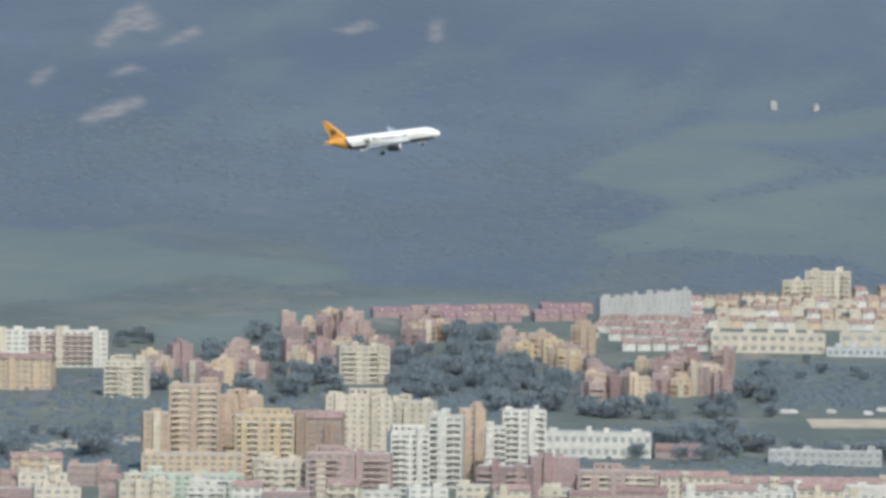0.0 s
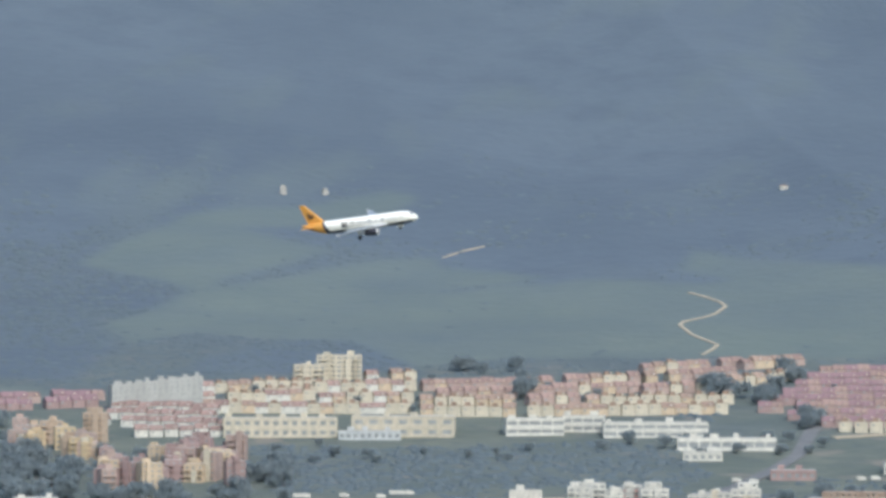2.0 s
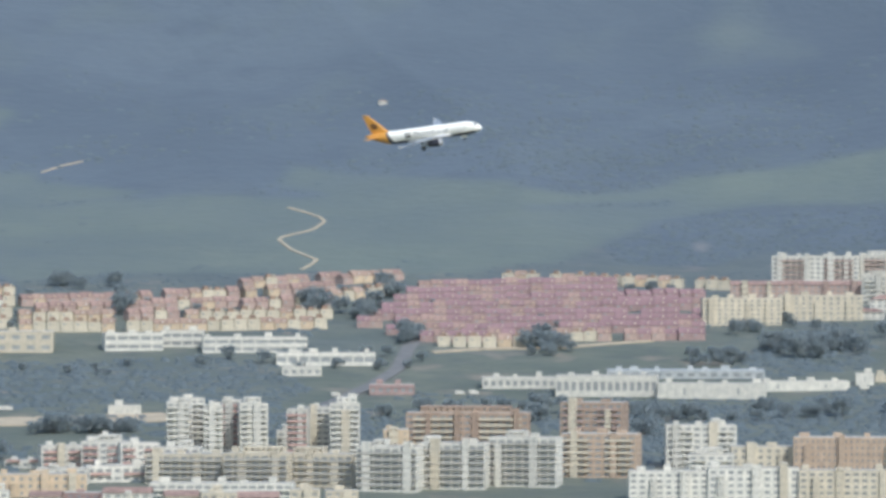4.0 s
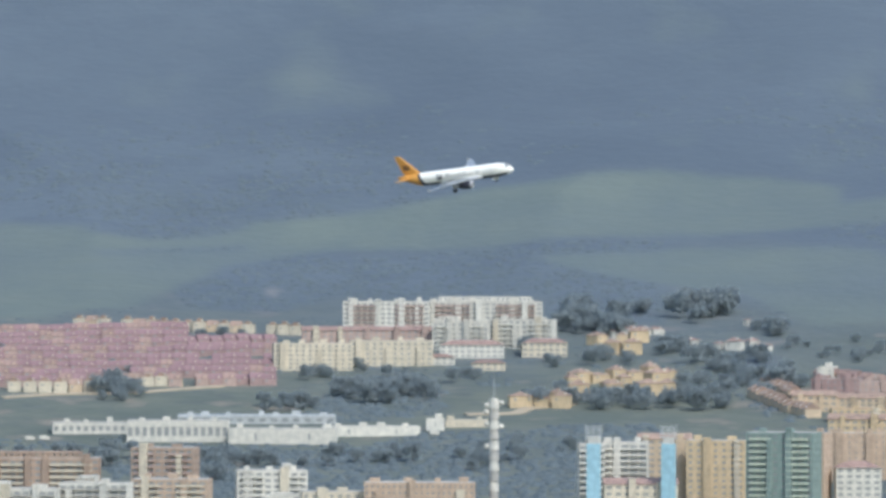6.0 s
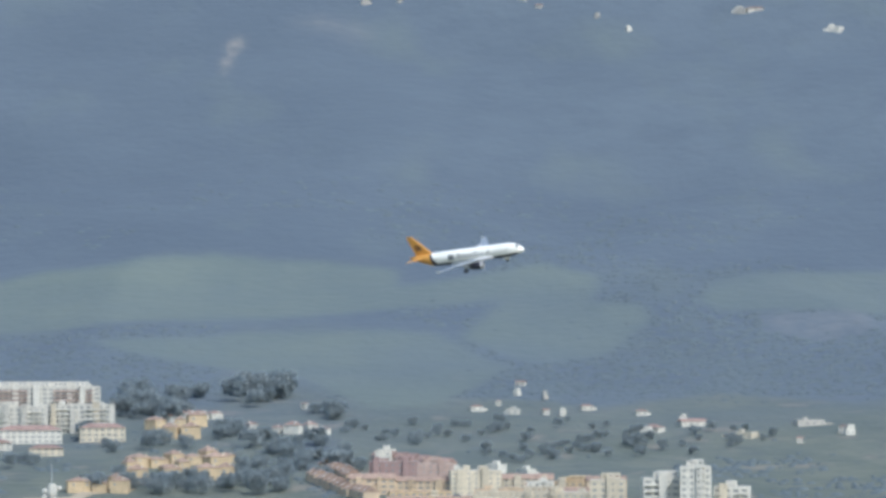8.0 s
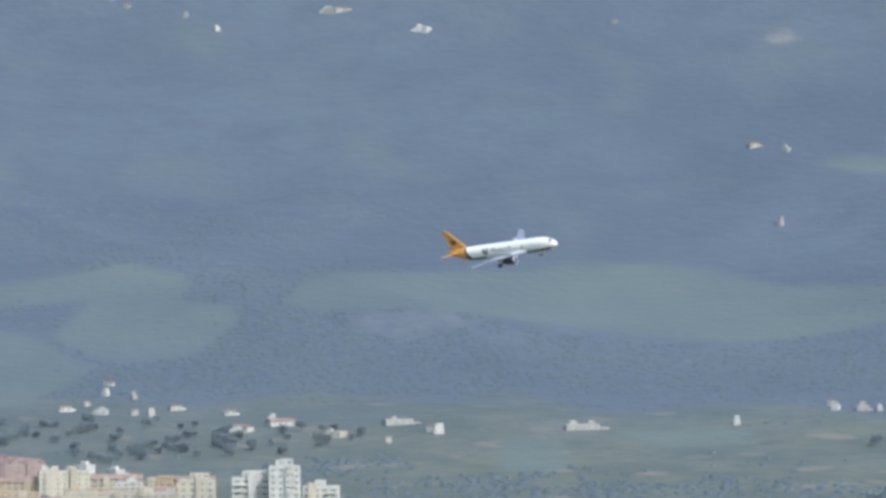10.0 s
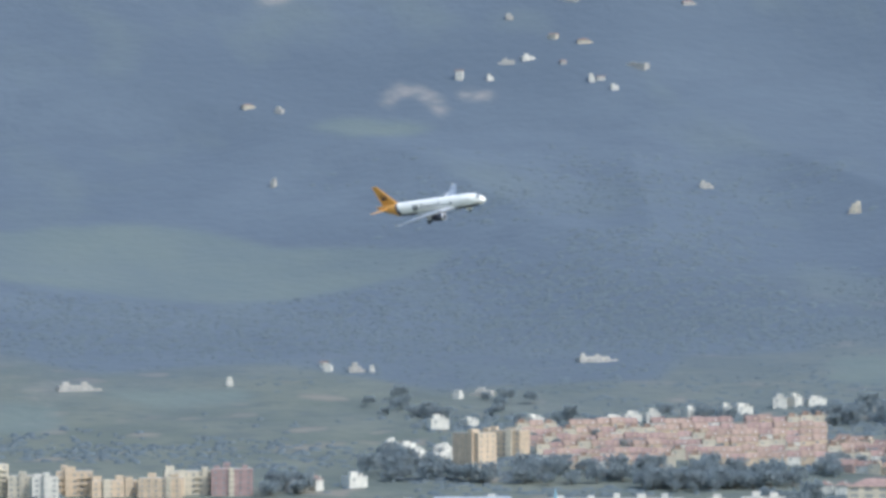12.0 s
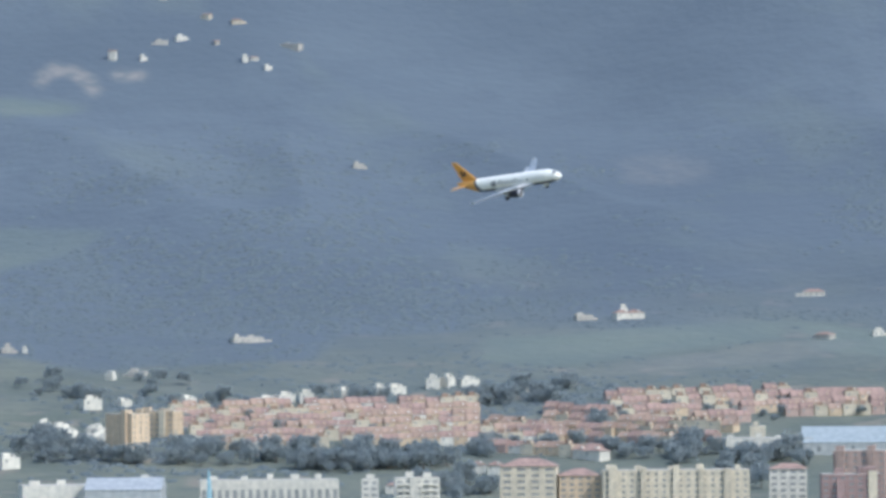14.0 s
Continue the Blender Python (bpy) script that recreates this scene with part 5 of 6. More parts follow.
# ---- trees ----
def tree_proto(seed, tall, wide):
    rnd = random.Random(seed)
    ob = thing("tree", pose(0, 0, 0), "broad-crowned tree with haze-paled leaves", "tree")
    bm = bmesh.new()
    bmesh.ops.create_cone(bm, cap_ends=True, segments=7, radius1=0.35, radius2=0.15, depth=tall * 0.6, matrix=pose(0, 0, tall * 0.3 - 0.5))
    for k in range(4):
        bmesh.ops.create_cone(bm, cap_ends=True, segments=5, radius1=0.16, radius2=0.05, depth=tall * 0.35, matrix=pose(0, 0, tall * 0.45, 0, 40, k * 90 + rnd.uniform(0, 40)) @ pose(0, 0, tall * 0.17))
    part("trunk", bm, BARK, ob)
    verts, faces = [], []
    lobes = [(rnd.uniform(-0.5, 0.5) * wide, rnd.uniform(-0.5, 0.5) * wide, tall * rnd.uniform(0.4, 0.85), wide * rnd.uniform(0.25, 0.42)) for _ in range(9)]
    for _ in range(420):
        x, y, z, s = rnd.choice(lobes)
        d = Vector((rnd.gauss(0, 1), rnd.gauss(0, 1), rnd.gauss(0, 0.8))).normalized() * s * rnd.uniform(0.6, 1.1)
        turn = Euler((rnd.uniform(0, 6), rnd.uniform(0, 6), rnd.uniform(0, 6))).to_matrix()
        size, i = rnd.uniform(0.5, 1.0), len(verts)
        for q in ((-1, -0.6, 0), (0.2, -0.9, 0.3), (1, 0, 0), (0, 0.9, 0.3)):
            p = turn @ Vector(q) * size
            verts.append((x + d.x + p.x, y + d.y + p.y, z + d.z + p.z))
        faces += [(i, i + 1, i + 2), (i, i + 2, i + 3)]
    me = bpy.data.meshes.new("crown")
    me.from_pydata(verts, [], faces)
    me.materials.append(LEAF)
    crown = new("crown", me)
    crown.parent = ob
    return ob


TREES, FAR = [], []


def grove(b, r, half_b, half_r, n, scale=1.0):
    """Trees scattered over an elliptical patch of land."""
    rnd = random.Random(int(abs(b) * 100 + r))
    for _ in range(n):
        a, q = rnd.uniform(0, 2 * math.pi), math.sqrt(rnd.random())
        p = polar(b + half_b * q * math.cos(a), r + half_r * q * math.sin(a))
        s = scale * rnd.uniform(0.6, 1.2)
        k = rnd.randrange(4)
        if p.length > 2850 and len(TREES) == 4:
            FAR.append((p, s, k, rnd.uniform(0, 6.28)))
            continue
        m = Matrix.Translation(p) @ pose(0, 0, 0, 0, 0, rnd.uniform(0, 360)) @ Matrix.Scale(s, 4)
        if len(TREES) < 4:
            TREES.append(tree_proto(len(TREES) + 3, (8, 10, 12, 9)[len(TREES)], (7, 8, 8, 10)[len(TREES)]))
            o = TREES[-1]
            o.matrix_basis = m
            tagged(o, group="town trees")
        else:
            o = copy_thing(TREES[k], m)
            o.scale = (s, s, s)


grove(-19.02, 2864, 0.38, 66, 14, 1.0)
grove(-17.05, 2972, 0.58, 68, 22, 1.0)
grove(-17.49, 2866, 0.38, 52, 10, 1.0)
grove(-16.34, 2950, 0.32, 56, 10, 1.0)
grove(-19.09, 3081, 0.19, 24, 6, 1.0)
grove(-18.51, 2865, 0.26, 39, 8, 1.0)
grove(-20.49, 2856, 0.25, 32, 6, 1.0)
grove(-21.44, 2638, 0.64, 16, 9, 0.8)
grove(-15.05, 2592, 0.38, 43, 12, 1.0)
grove(-14.10, 2609, 0.77, 55, 24, 1.0)
grove(-13.47, 2862, 0.19, 52, 8, 1.0)
grove(-12.63, 2580, 0.57, 34, 10, 1.0)
grove(-16.02, 2796, 0.64, 36, 14, 1.0)
grove(-21.94, 2545, 0.19, 24, 4, 1.0)
grove(-21.05, 2574, 0.13, 30, 3, 1.0)
grove(-20.62, 3057, 0.25, 33, 6, 1.0)
grove(-16.71, 3068, 0.38, 61, 10, 1.0)
grove(-11.22, 3369, 0.58, 15, 8, 0.8)
grove(-10.65, 3258, 0.05, 68, 5, 1.0)
grove(-8.48, 3264, 0.13, 32, 5, 1.0)
grove(-13.52, 2863, 0.26, 52, 6, 1.0)
grove(-9.69, 2694, 0.38, 24, 6, 1.0)
grove(-5.83, 3064, 0.32, 29, 12, 1.0)
grove(-7.62, 3323, 0.19, 39, 6, 1.0)
grove(-8.00, 3240, 0.26, 39, 6, 1.0)
grove(-7.43, 3101, 0.26, 22, 6, 1.0)
grove(-4.04, 3004, 0.45, 20, 10, 0.8)
grove(-2.83, 3057, 0.57, 40, 24, 1.0)
grove(-4.68, 3340, 0.38, 26, 5, 0.8)
grove(-0.60, 3422, 0.25, 50, 8, 1.5)
grove(-1.24, 3287, 0.13, 27, 4, 1.0)
grove(-5.96, 2724, 0.13, 72, 5, 1.0)
grove(-4.68, 2700, 0.13, 71, 5, 1.0)
grove(-0.05, 3465, 0.26, 23, 5, 1.5)
grove(0.72, 3465, 0.45, 44, 14, 1.6)
grove(1.04, 3196, 0.51, 38, 14, 1.0)
grove(1.42, 3383, 0.38, 23, 7, 1.0)
grove(0.40, 3268, 0.13, 40, 5, 1.0)
grove(-0.56, 3206, 0.51, 28, 8, 1.0)
grove(0.78, 3025, 0.45, 29, 9, 1.0)
grove(0.27, 2716, 0.26, 34, 6, 1.0)
grove(-0.43, 3025, 0.89, 19, 8, 1.0)
grove(1.56, 3125, 0.26, 44, 8, 1.0)
grove(-0.49, 3389, 0.38, 47, 10, 1.2)
grove(2.52, 3291, 0.96, 64, 18, 0.6)
grove(4.43, 3172, 1.28, 54, 22, 0.6)
grove(5.70, 3257, 0.95, 58, 16, 0.6)
grove(12.73, 2906, 0.57, 59, 22, 1.0)
grove(14.96, 2858, 2.04, 29, 46, 1.0)
grove(17.84, 3118, 0.58, 34, 16, 1.0)
grove(18.86, 3006, 0.10, 38, 5, 1.0)
grove(19.87, 2908, 0.13, 54, 8, 1.0)
grove(18.48, 3170, 0.13, 20, 4, 1.0)
grove(17.70, 2888, 0.38, 38, 10, 1.0)
grove(16.04, 2814, 0.77, 14, 12, 1.0)
grove(20.89, 2843, 0.45, 34, 12, 1.0)
grove(17.19, 2725, 0.38, 29, 8, 1.0)
grove(14.32, 3118, 0.38, 20, 5, 0.8)
grove(16.05, 3138, 0.51, 16, 6, 0.8)
grove(-16.72, 2921, 0.77, 54, 26, 1.0)
grove(-19.35, 2993, 0.38, 41, 12, 1.0)
grove(-18.13, 2998, 0.64, 48, 14, 0.9)
grove(-14.74, 2932, 0.77, 52, 16, 0.8)
grove(-14.55, 2768, 1.28, 24, 22, 0.9)
grove(-16.34, 2869, 1.02, 30, 20, 1.0)
grove(15.66, 3012, 1.66, 66, 34, 0.5)
grove(20.39, 3065, 1.59, 44, 30, 0.5)
grove(18.15, 2968, 0.58, 56, 14, 0.6)
grove(-6.22, 3242, 1.79, 142, 30, 0.4)
grove(-11.61, 3242, 2.43, 82, 30, 0.45)
grove(-8.26, 3004, 1.59, 36, 16, 0.7)
grove(-5.32, 2770, 2.68, 34, 34, 0.8)
grove(-1.87, 2801, 1.15, 73, 16, 0.8)
grove(-11.93, 2970, 2.24, 53, 14, 0.6)
grove(-10.97, 2693, 0.77, 19, 14, 0.9)
grove(-2.83, 3160, 1.15, 52, 14, 0.7)
grove(-0.04, 3056, 1.59, 32, 20, 0.8)
grove(3.79, 3262, 1.60, 88, 34, 0.6)
grove(13.37, 3184, 1.27, 56, 16, 0.8)
grove(1.10, 3096, 0.77, 46, 16, 0.8)
grove(20.57, 2760, 0.32, 46, 8, 0.9)
grove(17.44, 2686, 0.38, 22, 6, 0.9)
grove(16.42, 2816, 1.02, 24, 26, 0.9)
grove(19.43, 2864, 0.77, 20, 16, 0.8)
grove(18.47, 2890, 0.38, 26, 8, 0.8)
grove(11.23, 2807, 0.64, 20, 14, 0.9)
grove(20.06, 2842, 0.51, 29, 12, 0.9)


def far_trees():
    """The woods and hedgerow trees beyond the near streets, joined."""
    verts, tris, count = [], [], 0
    for p, s, k, a in FAR:
        me = next(c for c in TREES[k].children if c.name.startswith("crown")).data
        co = np.empty(len(me.vertices) * 3)
        me.vertices.foreach_get("co", co)
        co = co.reshape(-1, 3) * s
        turned = np.stack([co[:, 0] * math.cos(a) - co[:, 1] * math.sin(a), co[:, 0] * math.sin(a) + co[:, 1] * math.cos(a), co[:, 2]], -1) + np.array(p)
        idx = np.empty(len(me.loops), dtype=int)
        me.loops.foreach_get("vertex_index", idx)
        verts.append(turned)
        tris.append(idx.reshape(-1, 3) + count)
        count += len(turned)
    me = bpy.data.meshes.new("far_trees")
    me.from_pydata(np.concatenate(verts).tolist(), [], np.concatenate(tris).tolist())
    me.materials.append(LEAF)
    tagged(new("far_trees", me), "trees with haze-paled leaves scattered over the slopes", "trees", kind="stuff")


far_trees()


def scrub():
    """Bushes all over the slopes, too many to count."""
    rng = np.random.default_rng(4)
    n = 420000
    b = rng.uniform(-23.5, 23.5, n)
    r = np.sqrt(rng.uniform(2480 ** 2, 4860 ** 2, n))
    x, y = r * np.sin(np.radians(b)), r * np.cos(np.radians(b))
    clump = rough(x, y, 330, 3, 40) + 0.55 * rough(x, y, 60, 3, 44)
    keep = clump > rng.uniform(0.0, 0.75, n)
    open_land = covered(b, r, MEADOWS) + covered(b, r, EARTH) + covered(b, r, FALLOW)
    keep |= (covered(b, r, WOODS) > 0) & (rng.random(n) < 0.5)
    keep &= (open_land < 0.5) | (rng.random(n) < 0.012)
    keep &= (r > 3480) | (r < 3150) | (rng.random(n) < 0.35)
    keep &= rng.random(n) < np.clip((4300 - r) / 600, 0.0, 0.7)
    x, y = x[keep], y[keep]
    tall = np.where(r[keep] < 3200, 1.9, 1.0)[:, None]
    m = len(x)
    # uneven domes that follow the slope under them: a crown point, a shoulder ring and a foot ring
    turn = np.arange(6) * math.pi / 3
    unit = [(0.0, 0.0, 1.0)] + [(0.6 * math.cos(t), 0.6 * math.sin(t), 0.72) for t in turn] + [(math.cos(t + 0.5), math.sin(t + 0.5), -0.35) for t in turn]
    tri = [(0, 1 + k, 1 + (k + 1) % 6) for k in range(6)]
    for k in range(6):
        tri += [(1 + k, 7 + k, 1 + (k + 1) % 6), (1 + (k + 1) % 6, 7 + k, 7 + (k + 1) % 6)]
    unit, tri = np.array(unit), np.array(tri)
    wide = rng.uniform(1.0, 3.6, (m, 1)) * rng.uniform(0.75, 1.3, (m, len(unit)))
    vx, vy = x[:, None] + unit[:, 0] * wide * 1.3, y[:, None] + unit[:, 1] * wide
    vz = ground(vx, vy) + unit[:, 2] * tall * rng.uniform(0.3, 1.0, (m, 1)) * rng.uniform(0.8, 1.2, (m, len(unit)))
    co = np.stack([vx, vy, vz], -1)
    faces = tri[None] + (np.arange(m) * len(unit))[:, None, None]
    me = bpy.data.meshes.new("scrub")
    co, faces = co.reshape(-1, 3), faces.reshape(-1, 3)
    me.vertices.add(len(co))
    me.vertices.foreach_set("co", co.ravel())
    me.loops.add(faces.size)
    me.loops.foreach_set("vertex_index", faces.ravel())
    me.polygons.add(len(faces))
    me.polygons.foreach_set("loop_start", np.arange(len(faces)) * 3)
    me.polygons.foreach_set("use_smooth", np.ones(len(faces), bool))
    me.update(calc_edges=True)
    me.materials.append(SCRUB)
    tagged(new("scrub", me), "dark haze-blued evergreen scrub covering the hillsides", "scrub", kind="stuff")


scrub()


# ---- airliner ----
PLANE_WHITE = plain("aircraft_white_paint", (0.94, 0.92, 0.85), 0.3, size=2.0, vary=0.04, streak=False)
PLANE_ORANGE = plain("aircraft_orange_paint", (0.76, 0.37, 0.08), 0.35, size=2.0, vary=0.06, streak=False)
PLANE_NAVY = plain("aircraft_navy_paint", (0.035, 0.035, 0.05), 0.35, size=2.0, vary=0.06, streak=False)
PLANE_GREY = plain("aircraft_grey_metal", (0.62, 0.63, 0.64), 0.35, 0.2, size=1.0, vary=0.08, streak=False)
PLANE_SKIN = plain("aircraft_wing_skin", (0.30, 0.34, 0.39), 0.4, 0.2, size=1.0, vary=0.08, streak=False)
PLANE_SLATE = plain("aircraft_slate_paint", (0.05, 0.06, 0.07), 0.35, size=2.0, vary=0.06, streak=False)
RUBBER = plain("tyre_rubber", (0.03, 0.03, 0.03), 0.9, streak=False)


def tube(rings, n=20, arc=(0, 360), closed=True):
    """Skin over rings of (x, centre z, half width, half height) along x; arc in degrees from the bottom."""
    bm, last = bmesh.new(), None
    a0, a1 = arc
    full = a1 - a0 >= 360
    count = n if full else n + 1
    for x, zc, hw, hh in rings:
        row = []
        for k in range(count):
            a = radians(a0 + (a1 - a0) * k / n)
            row.append(bm.verts.new((x, hw * math.sin(a), zc - hh * math.cos(a))))
        if last:
            for k in range(n):
                j = (k + 1) % count
                bm.faces.new((last[k], last[j], row[j], row[k]))
        elif closed and full:
            bm.faces.new(row)
        last = row
    if closed and full:
        bm.faces.new(list(reversed(last)))
    bmesh.ops.recalc_face_normals(bm, faces=bm.faces)
    for f in bm.faces:
        f.smooth = True
    return bm


def foil(root, tip, thick_root, thick_tip, upright=False):
    """A tapered lifting surface. root and tip: leading edge x, trailing edge x, span, height."""
    bm, rows = bmesh.new(), []
    for (xl, xt, s, h), th in ((root, thick_root), (tip, thick_tip)):
        row = []
        for u, v in ((0, 0), (0.12, 0.5), (0.4, 0.6), (1, 0.05), (1, -0.05), (0.4, -0.4), (0.12, -0.4)):
            x = xl + (xt - xl) * u
            row.append(bm.verts.new((x, v * th, h) if upright else (x, s, h + v * th)))
        rows.append(row)
    for k in range(7):
        j = (k + 1) % 7
        bm.faces.new((rows[0][k], rows[0][j], rows[1][j], rows[1][k]))
    bm.faces.new(rows[0])
    bm.faces.new(rows[1])
    bmesh.ops.recalc_face_normals(bm, faces=bm.faces)
    return bm


def wheel(radius, width):
    bm = bmesh.new()
    bmesh.ops.create_cone(bm, cap_ends=True, segments=18, radius1=radius, radius2=radius, depth=width, matrix=pose(0, 0, 0, 90))
    bmesh.ops.bevel(bm, geom=[e for e in bm.edges if len(e.link_faces) == 2 and e.calc_face_angle(0) > 1], offset=radius * 0.2, segments=2, affect="EDGES")
    return bm


def airliner():
    ob = thing("airliner", pose(0, 0, 0), "white twin-engine jet airliner with an orange tail, wheels down", "airplane")
    R = 1.98
    nose = [(18.78, -0.55, 0.05, 0.05), (18.55, -0.52, 0.5, 0.48), (18.0, -0.42, 0.95, 0.92), (17.0, -0.24, 1.4, 1.38), (15.8, -0.08, 1.75, 1.76), (14.0, 0.0, 1.95, 2.02), (12.0, 0, R, 2.07)]
    aft = [(-9.0, 0, R, 2.07), (-11.0, 0.08, 1.93, 1.99), (-12.4, 0.25, 1.75, 1.8)]
    cone = [(-12.4, 0.25, 1.76, 1.81), (-14.2, 0.55, 1.38, 1.45), (-16.2, 0.9, 0.9, 1.0), (-18.0, 1.2, 0.42, 0.5), (-18.78, 1.32, 0.2, 0.26)]
    hull = nose + [(4.0, 0, R, 2.07), (-4.0, 0, R, 2.07)] + aft + cone[1:]

    def between(rings, fore, rear, n=24, arc=(0, 360), closed=True):
        """A skin cut by two slanting planes, each through (x at the roof, x at the keel)."""
        bm = tube(rings, n, arc, closed)
        for cut, keep in ((fore, -1), (rear, 1)):
            if cut:
                top, low = cut
                slope = Vector((4.0, 0, low - top)).normalized()
                bmesh.ops.bisect_plane(bm, geom=bm.verts[:] + bm.edges[:] + bm.faces[:], plane_co=(top, 0, 2), plane_no=slope * keep, clear_inner=True)
        return bm

    part("fuselage", between(hull, None, (-11.3, -8.6)), PLANE_WHITE, ob)
    part("tail_band", between(hull, (-11.3, -8.6), (-11.9, -10.6)), PLANE_NAVY, ob, "dark curved band before the tail")
    part("tail_cone", between(hull, (-11.9, -10.6), None), PLANE_ORANGE, ob, "bright orange tail cone")
    belly = [(x, z - 0.02, hw + 0.03, hh + 0.03) for x, z, hw, hh in nose[3:] + [(4.0, 0, R, 2.07), (-4.0, 0, R, 2.07)] + aft]
    part("belly", between(belly, None, (-11.3, -8.6), 10, (-64, 64), False), PLANE_NAVY, ob, "dark navy belly")
    part("belly_fairing", tube([(6.5, -1.5, 0.4, 0.3), (4.5, -1.55, 1.9, 0.9), (-4.0, -1.55, 2.0, 0.95), (-6.5, -1.5, 0.6, 0.4)], 16), PLANE_GREY, ob)
    part("tail_sweep", foil((-8.2, -12.6, 0, 1.7), (-12.2, -12.6, 0, 2.25), 0.5, 0.3, True), PLANE_ORANGE, ob, "orange curve running into the fin")
    fin = part("fin", foil((-10.9, -16.6, 0, 1.9), (-16.7, -18.5, 0, 7.9), 0.75, 0.3, True), PLANE_ORANGE, ob, "tall swept orange fin")
    for s in (-1, 1):
        emblem = boxes((-16.1, -15.75, s * 0.3 - 0.06, s * 0.3 + 0.06, 4.0, 5.3), (-15.35, -15.05, s * 0.33 - 0.06, s * 0.33 + 0.06, 4.0, 5.0), (-14.7, -14.35, s * 0.34 - 0.06, s * 0.34 + 0.06, 3.9, 4.9),
                       (-16.0, -14.3, s * 0.35 - 0.06, s * 0.35 + 0.06, 3.6, 4.0))
        part("emblem", emblem, PLANE_NAVY, fin, "dark angular emblem")
        # plain bars stand for the lettering on the side
        letters = bmesh.new()

        def stroke(bm, x0, x1, z0, z1):
            """A painted upright stroke that follows the curve of the hull."""
            rows = []
            for k in range(4):
                z = z0 + (z1 - z0) * k / 3
                y = s * R * math.sqrt(1 - (z / 2.07) ** 2)
                rows.append([bm.verts.new((x, y * f, z)) for x, f in ((x0, 0.97), (x0, 1.015), (x1, 1.015), (x1, 0.97))])
            for p, q in zip(rows, rows[1:]):
                for i in range(4):
                    bm.faces.new((p[i], p[(i + 1) % 4], q[(i + 1) % 4], q[i]))
            bmesh.ops.recalc_face_normals(bm, faces=bm.faces)

        word = ((1.15, 1.35), (0.6, 0.85), (0.62, 0.85), (0.62, 0.85), (0.35, 0.85), (0.6, 0.85), (0.62, 1.3), (0.16, 0.3), (0.5, 0.62), (0.5, 0.62), (0.16, 0.3), (0.5, 0.62), (0.4, 0.9))
        x = -2.6 if s < 0 else 10.6
        for wide, tall in word:
            for a, c in ((0.0, 0.3), (0.62, 0.92)) if wide > 0.45 else ((0.0, 1.0),):
                x0, x1 = x - s * wide * a, x - s * wide * c
                stroke(letters, min(x0, x1), max(x0, x1), 0.1, 0.1 + tall * 0.9)
            x -= s * (wide + 0.34)
        part("lettering", letters, PLANE_SLATE, ob, "dark bars of lettering")
        badge = bmesh.new()
        for x0, tall in ((-5.4, 1.4), (-4.75, 1.1), (-4.1, 1.4)):
            stroke(badge, x0, x0 + 0.42, 0.0, tall)
        stroke(badge, -5.4, -3.68, -0.25, 0.15)
        part("badge", badge, PLANE_NAVY, ob, "dark angular badge")
        windows = part("cabin_window", boxes((-0.11, 0.11, -0.03, 0.03, -0.16, 0.16)), PLANE_GREY, ob, m=pose(12.6, s * 1.985, 0.42))
        for k in range(1, 40):
            share(windows, pose(12.6 - k * 0.6, s * 1.985, 0.42))
        for x in (14.0, -9.0):
            part("cabin_door", boxes((x - 0.4, x + 0.4, min(s * 1.86, s * 1.99), max(s * 1.86, s * 1.99), -0.7, 1.1)), PLANE_WHITE, ob)
        wing = part("wing", foil((3.6, -1.0, s * 1.6, -1.15), (-4.9, -6.3, s * 17.0, 0.3), 0.8, 0.2), PLANE_GREY, ob, "swept grey wing", m=pose(3.8, 0, 0))
        part("wing_root", foil((6.0, -2.0, s * 1.4, -1.25), (2.4, -1.9, s * 5.4, -0.65), 1.0, 0.6), PLANE_GREY, wing)
        part("wingtip_fence", foil((-5.2, -6.3, 0, 0.0), (-5.9, -6.5, 0, 0.85), 0.12, 0.06, True), PLANE_GREY, wing, m=pose(0, s * 17.0, 0))
        part("flap", foil((-1.5, -2.8, s * 2.0, -1.3), (-4.3, -5.3, s * 11.5, -0.35), 0.2, 0.12), PLANE_GREY, wing, "lowered flap")
        for y in (5.0, 8.6, 12.0):
            part("flap_track", tube([(-1.0, 0, 0.05, 0.05), (-2.0, 0, 0.22, 0.3), (-4.0, -0.15, 0.15, 0.2), (-4.8, -0.25, 0.03, 0.03)], 8), PLANE_GREY, wing, m=pose(-0.16 * y, s * y, -1.45 + y * 0.09))
        part("wing_skin", foil((3.0, -0.6, s * 2.6, -0.72), (-4.2, -5.75, s * 16.2, 0.36), 0.12, 0.05), PLANE_SKIN, wing, "blue-grey upper wing skin")
        part("stabilizer", foil((-13.6, -17.0, s * 0.6, 0.9), (-16.8, -18.1, s * 5.5, 1.4), 0.4, 0.15), PLANE_GREY if s > 0 else PLANE_ORANGE, ob, "swept tailplane")
        engine = part("engine", tube([(6.6, 0, 0.98, 0.98), (6.3, 0, 1.1, 1.1), (5.0, 0, 1.18, 1.18), (3.2, 0, 1.0, 1.0), (2.4, 0, 0.8, 0.8)], 20), PLANE_NAVY, ob, "dark engine nacelle", m=pose(0.6, s * 5.75, -2.15))
        part("intake_lip", tube([(6.62, 0, 0.86, 0.86), (6.75, 0, 0.97, 0.97), (6.6, 0, 1.06, 1.06), (6.2, 0, 1.12, 1.12)], 20, closed=False), PLANE_GREY, engine, "bright metal intake lip")
        part("exhaust", tube([(2.5, 0, 0.6, 0.6), (1.6, 0, 0.45, 0.45), (0.9, 0, 0.05, 0.05)], 16), PLANE_GREY, engine)
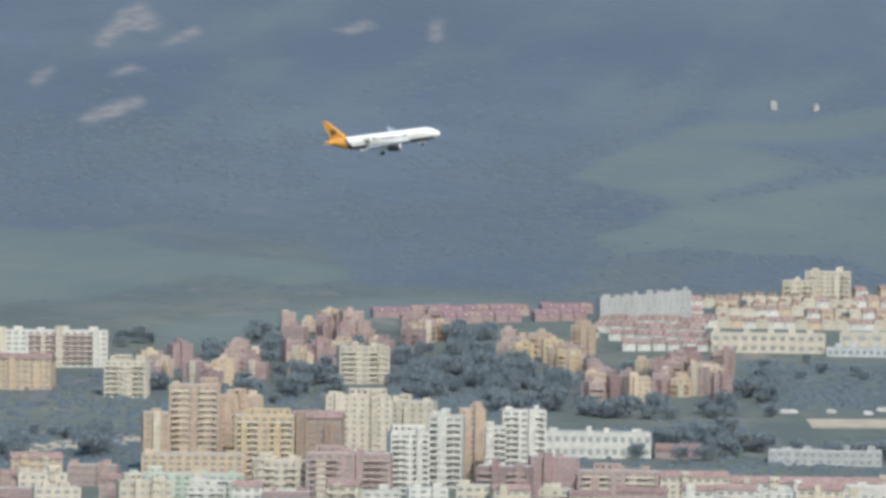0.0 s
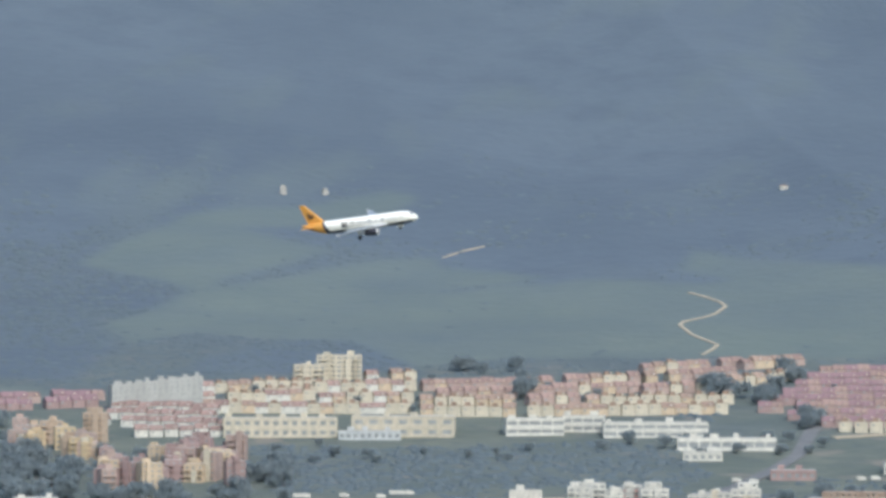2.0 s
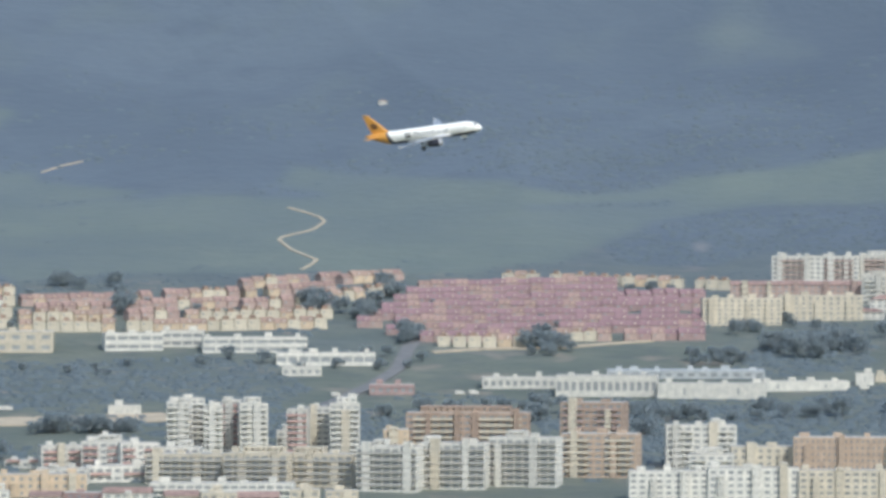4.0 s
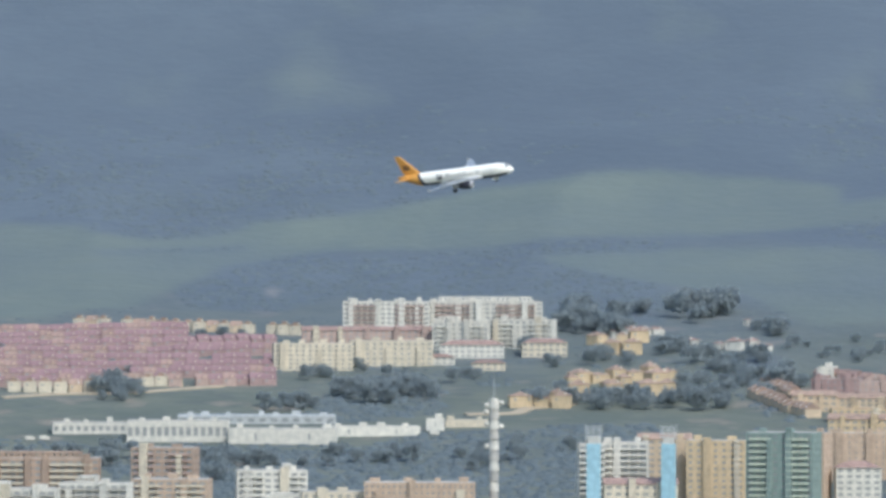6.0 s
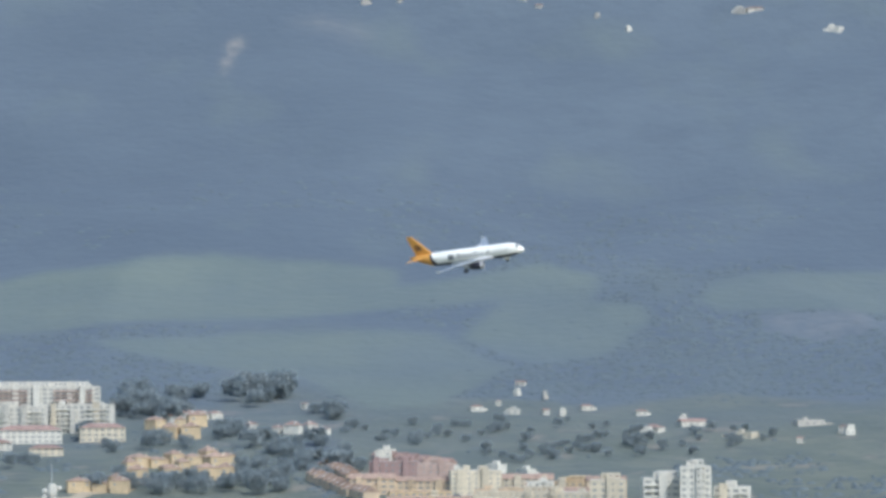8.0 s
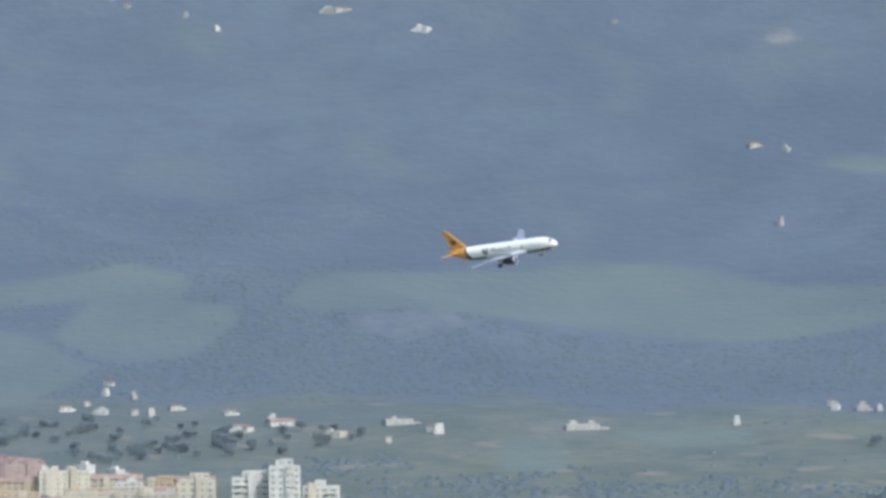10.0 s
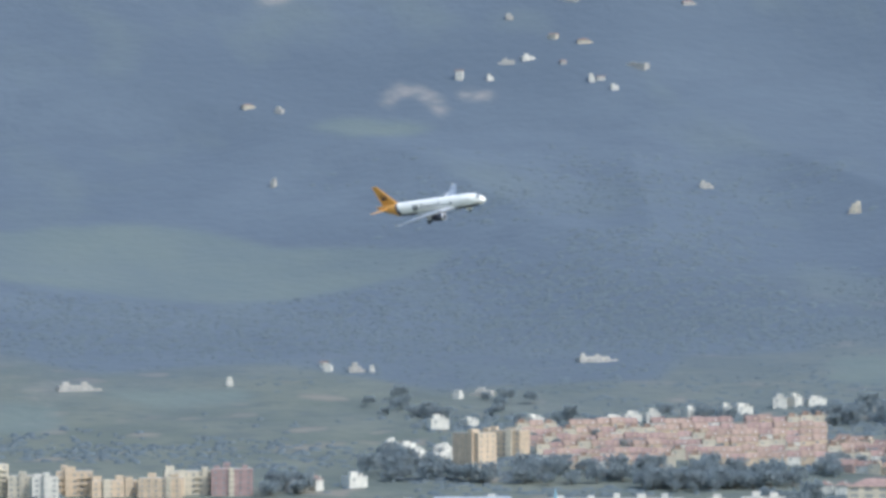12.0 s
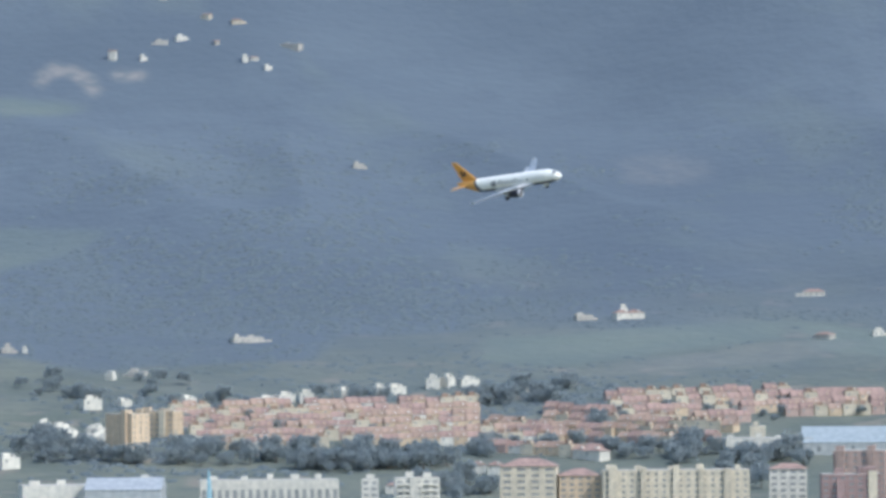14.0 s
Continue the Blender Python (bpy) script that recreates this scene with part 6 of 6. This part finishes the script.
        part("pylon", boxes((0.5, 4.6, -0.16, 0.16, 0.9, 1.7)), PLANE_GREY, engine)
        gear = part("main_gear", boxes((-0.16, 0.16, -0.16, 0.16, -3.7, -1.0), (-0.1, 0.9, -0.06, 0.06, -2.4, -2.2), (-0.55, 0.55, s * 0.3 - 0.04, s * 0.3 + 0.04, -2.8, -1.2)), PLANE_GREY, ob, "lowered main landing gear", m=pose(0.4, s * 3.8, 0))
        tyre = part("tyre", wheel(0.58, 0.42), RUBBER, gear, m=pose(0, 0.46, -3.75))
        share(tyre, pose(0, -0.46, -3.75))
    part("cockpit_window", tube([(17.62, 0.02, 1.15, 1.18), (16.75, 0.2, 1.46, 1.46)], 10, (118, 242), False), GLAZING, ob, "dark cockpit windscreen")
    gear = part("nose_gear", boxes((-0.12, 0.12, -0.12, 0.12, -3.1, -1.5), (-0.1, 1.1, -0.05, 0.05, -2.3, -2.1)), PLANE_GREY, ob, m=pose(12.6, 0, 0))
    tyre = part("tyre", wheel(0.4, 0.24), RUBBER, gear, m=pose(0, 0.25, -3.1))
    share(tyre, pose(0, -0.25, -3.1))
    for s in (-1, 1):
        part("gear_door", boxes((-0.9, 0.9, s * 0.45 - 0.02, s * 0.45 + 0.02, -2.8, -1.9)), PLANE_WHITE, gear)
    return ob


# seconds, bearing, elevation of the flight as seen from the viewpoint
FLIGHT = [
    (0, -17.814, 1.212),
    (1, -15.167, 1.243),
    (2, -12.527, 1.271),
    (3, -9.895, 1.298),
    (4, -7.273, 1.324),
    (5, -4.664, 1.348),
    (6, -2.070, 1.370),
    (7, 0.506, 1.391),
    (8, 3.062, 1.410),
    (9, 5.595, 1.427),
    (10, 8.104, 1.443),
    (11, 10.585, 1.458),
    (12, 13.037, 1.471),
    (13, 15.456, 1.482),
    (14, 17.841, 1.491),
]
jet = airliner()


def motions():
    rows = []
    for t, b, e in FLIGHT:
        k = t / 14
        b += 0.012 + 0.012 * k
        far = 1583 - 170 * k + 62 * k * k
        x, y = far * math.sin(radians(b)), far * math.cos(radians(b))
        rows.append((t, pose(x, y, EYE + far * math.tan(radians(e)) + 0.6, 13 + 10.5 * k, -(7.4 - 2.5 * k + 0.2 * k * k), -b - (16 + 14 * k + 7.5 * k * k))))
    walk(jet, rows)


motions()
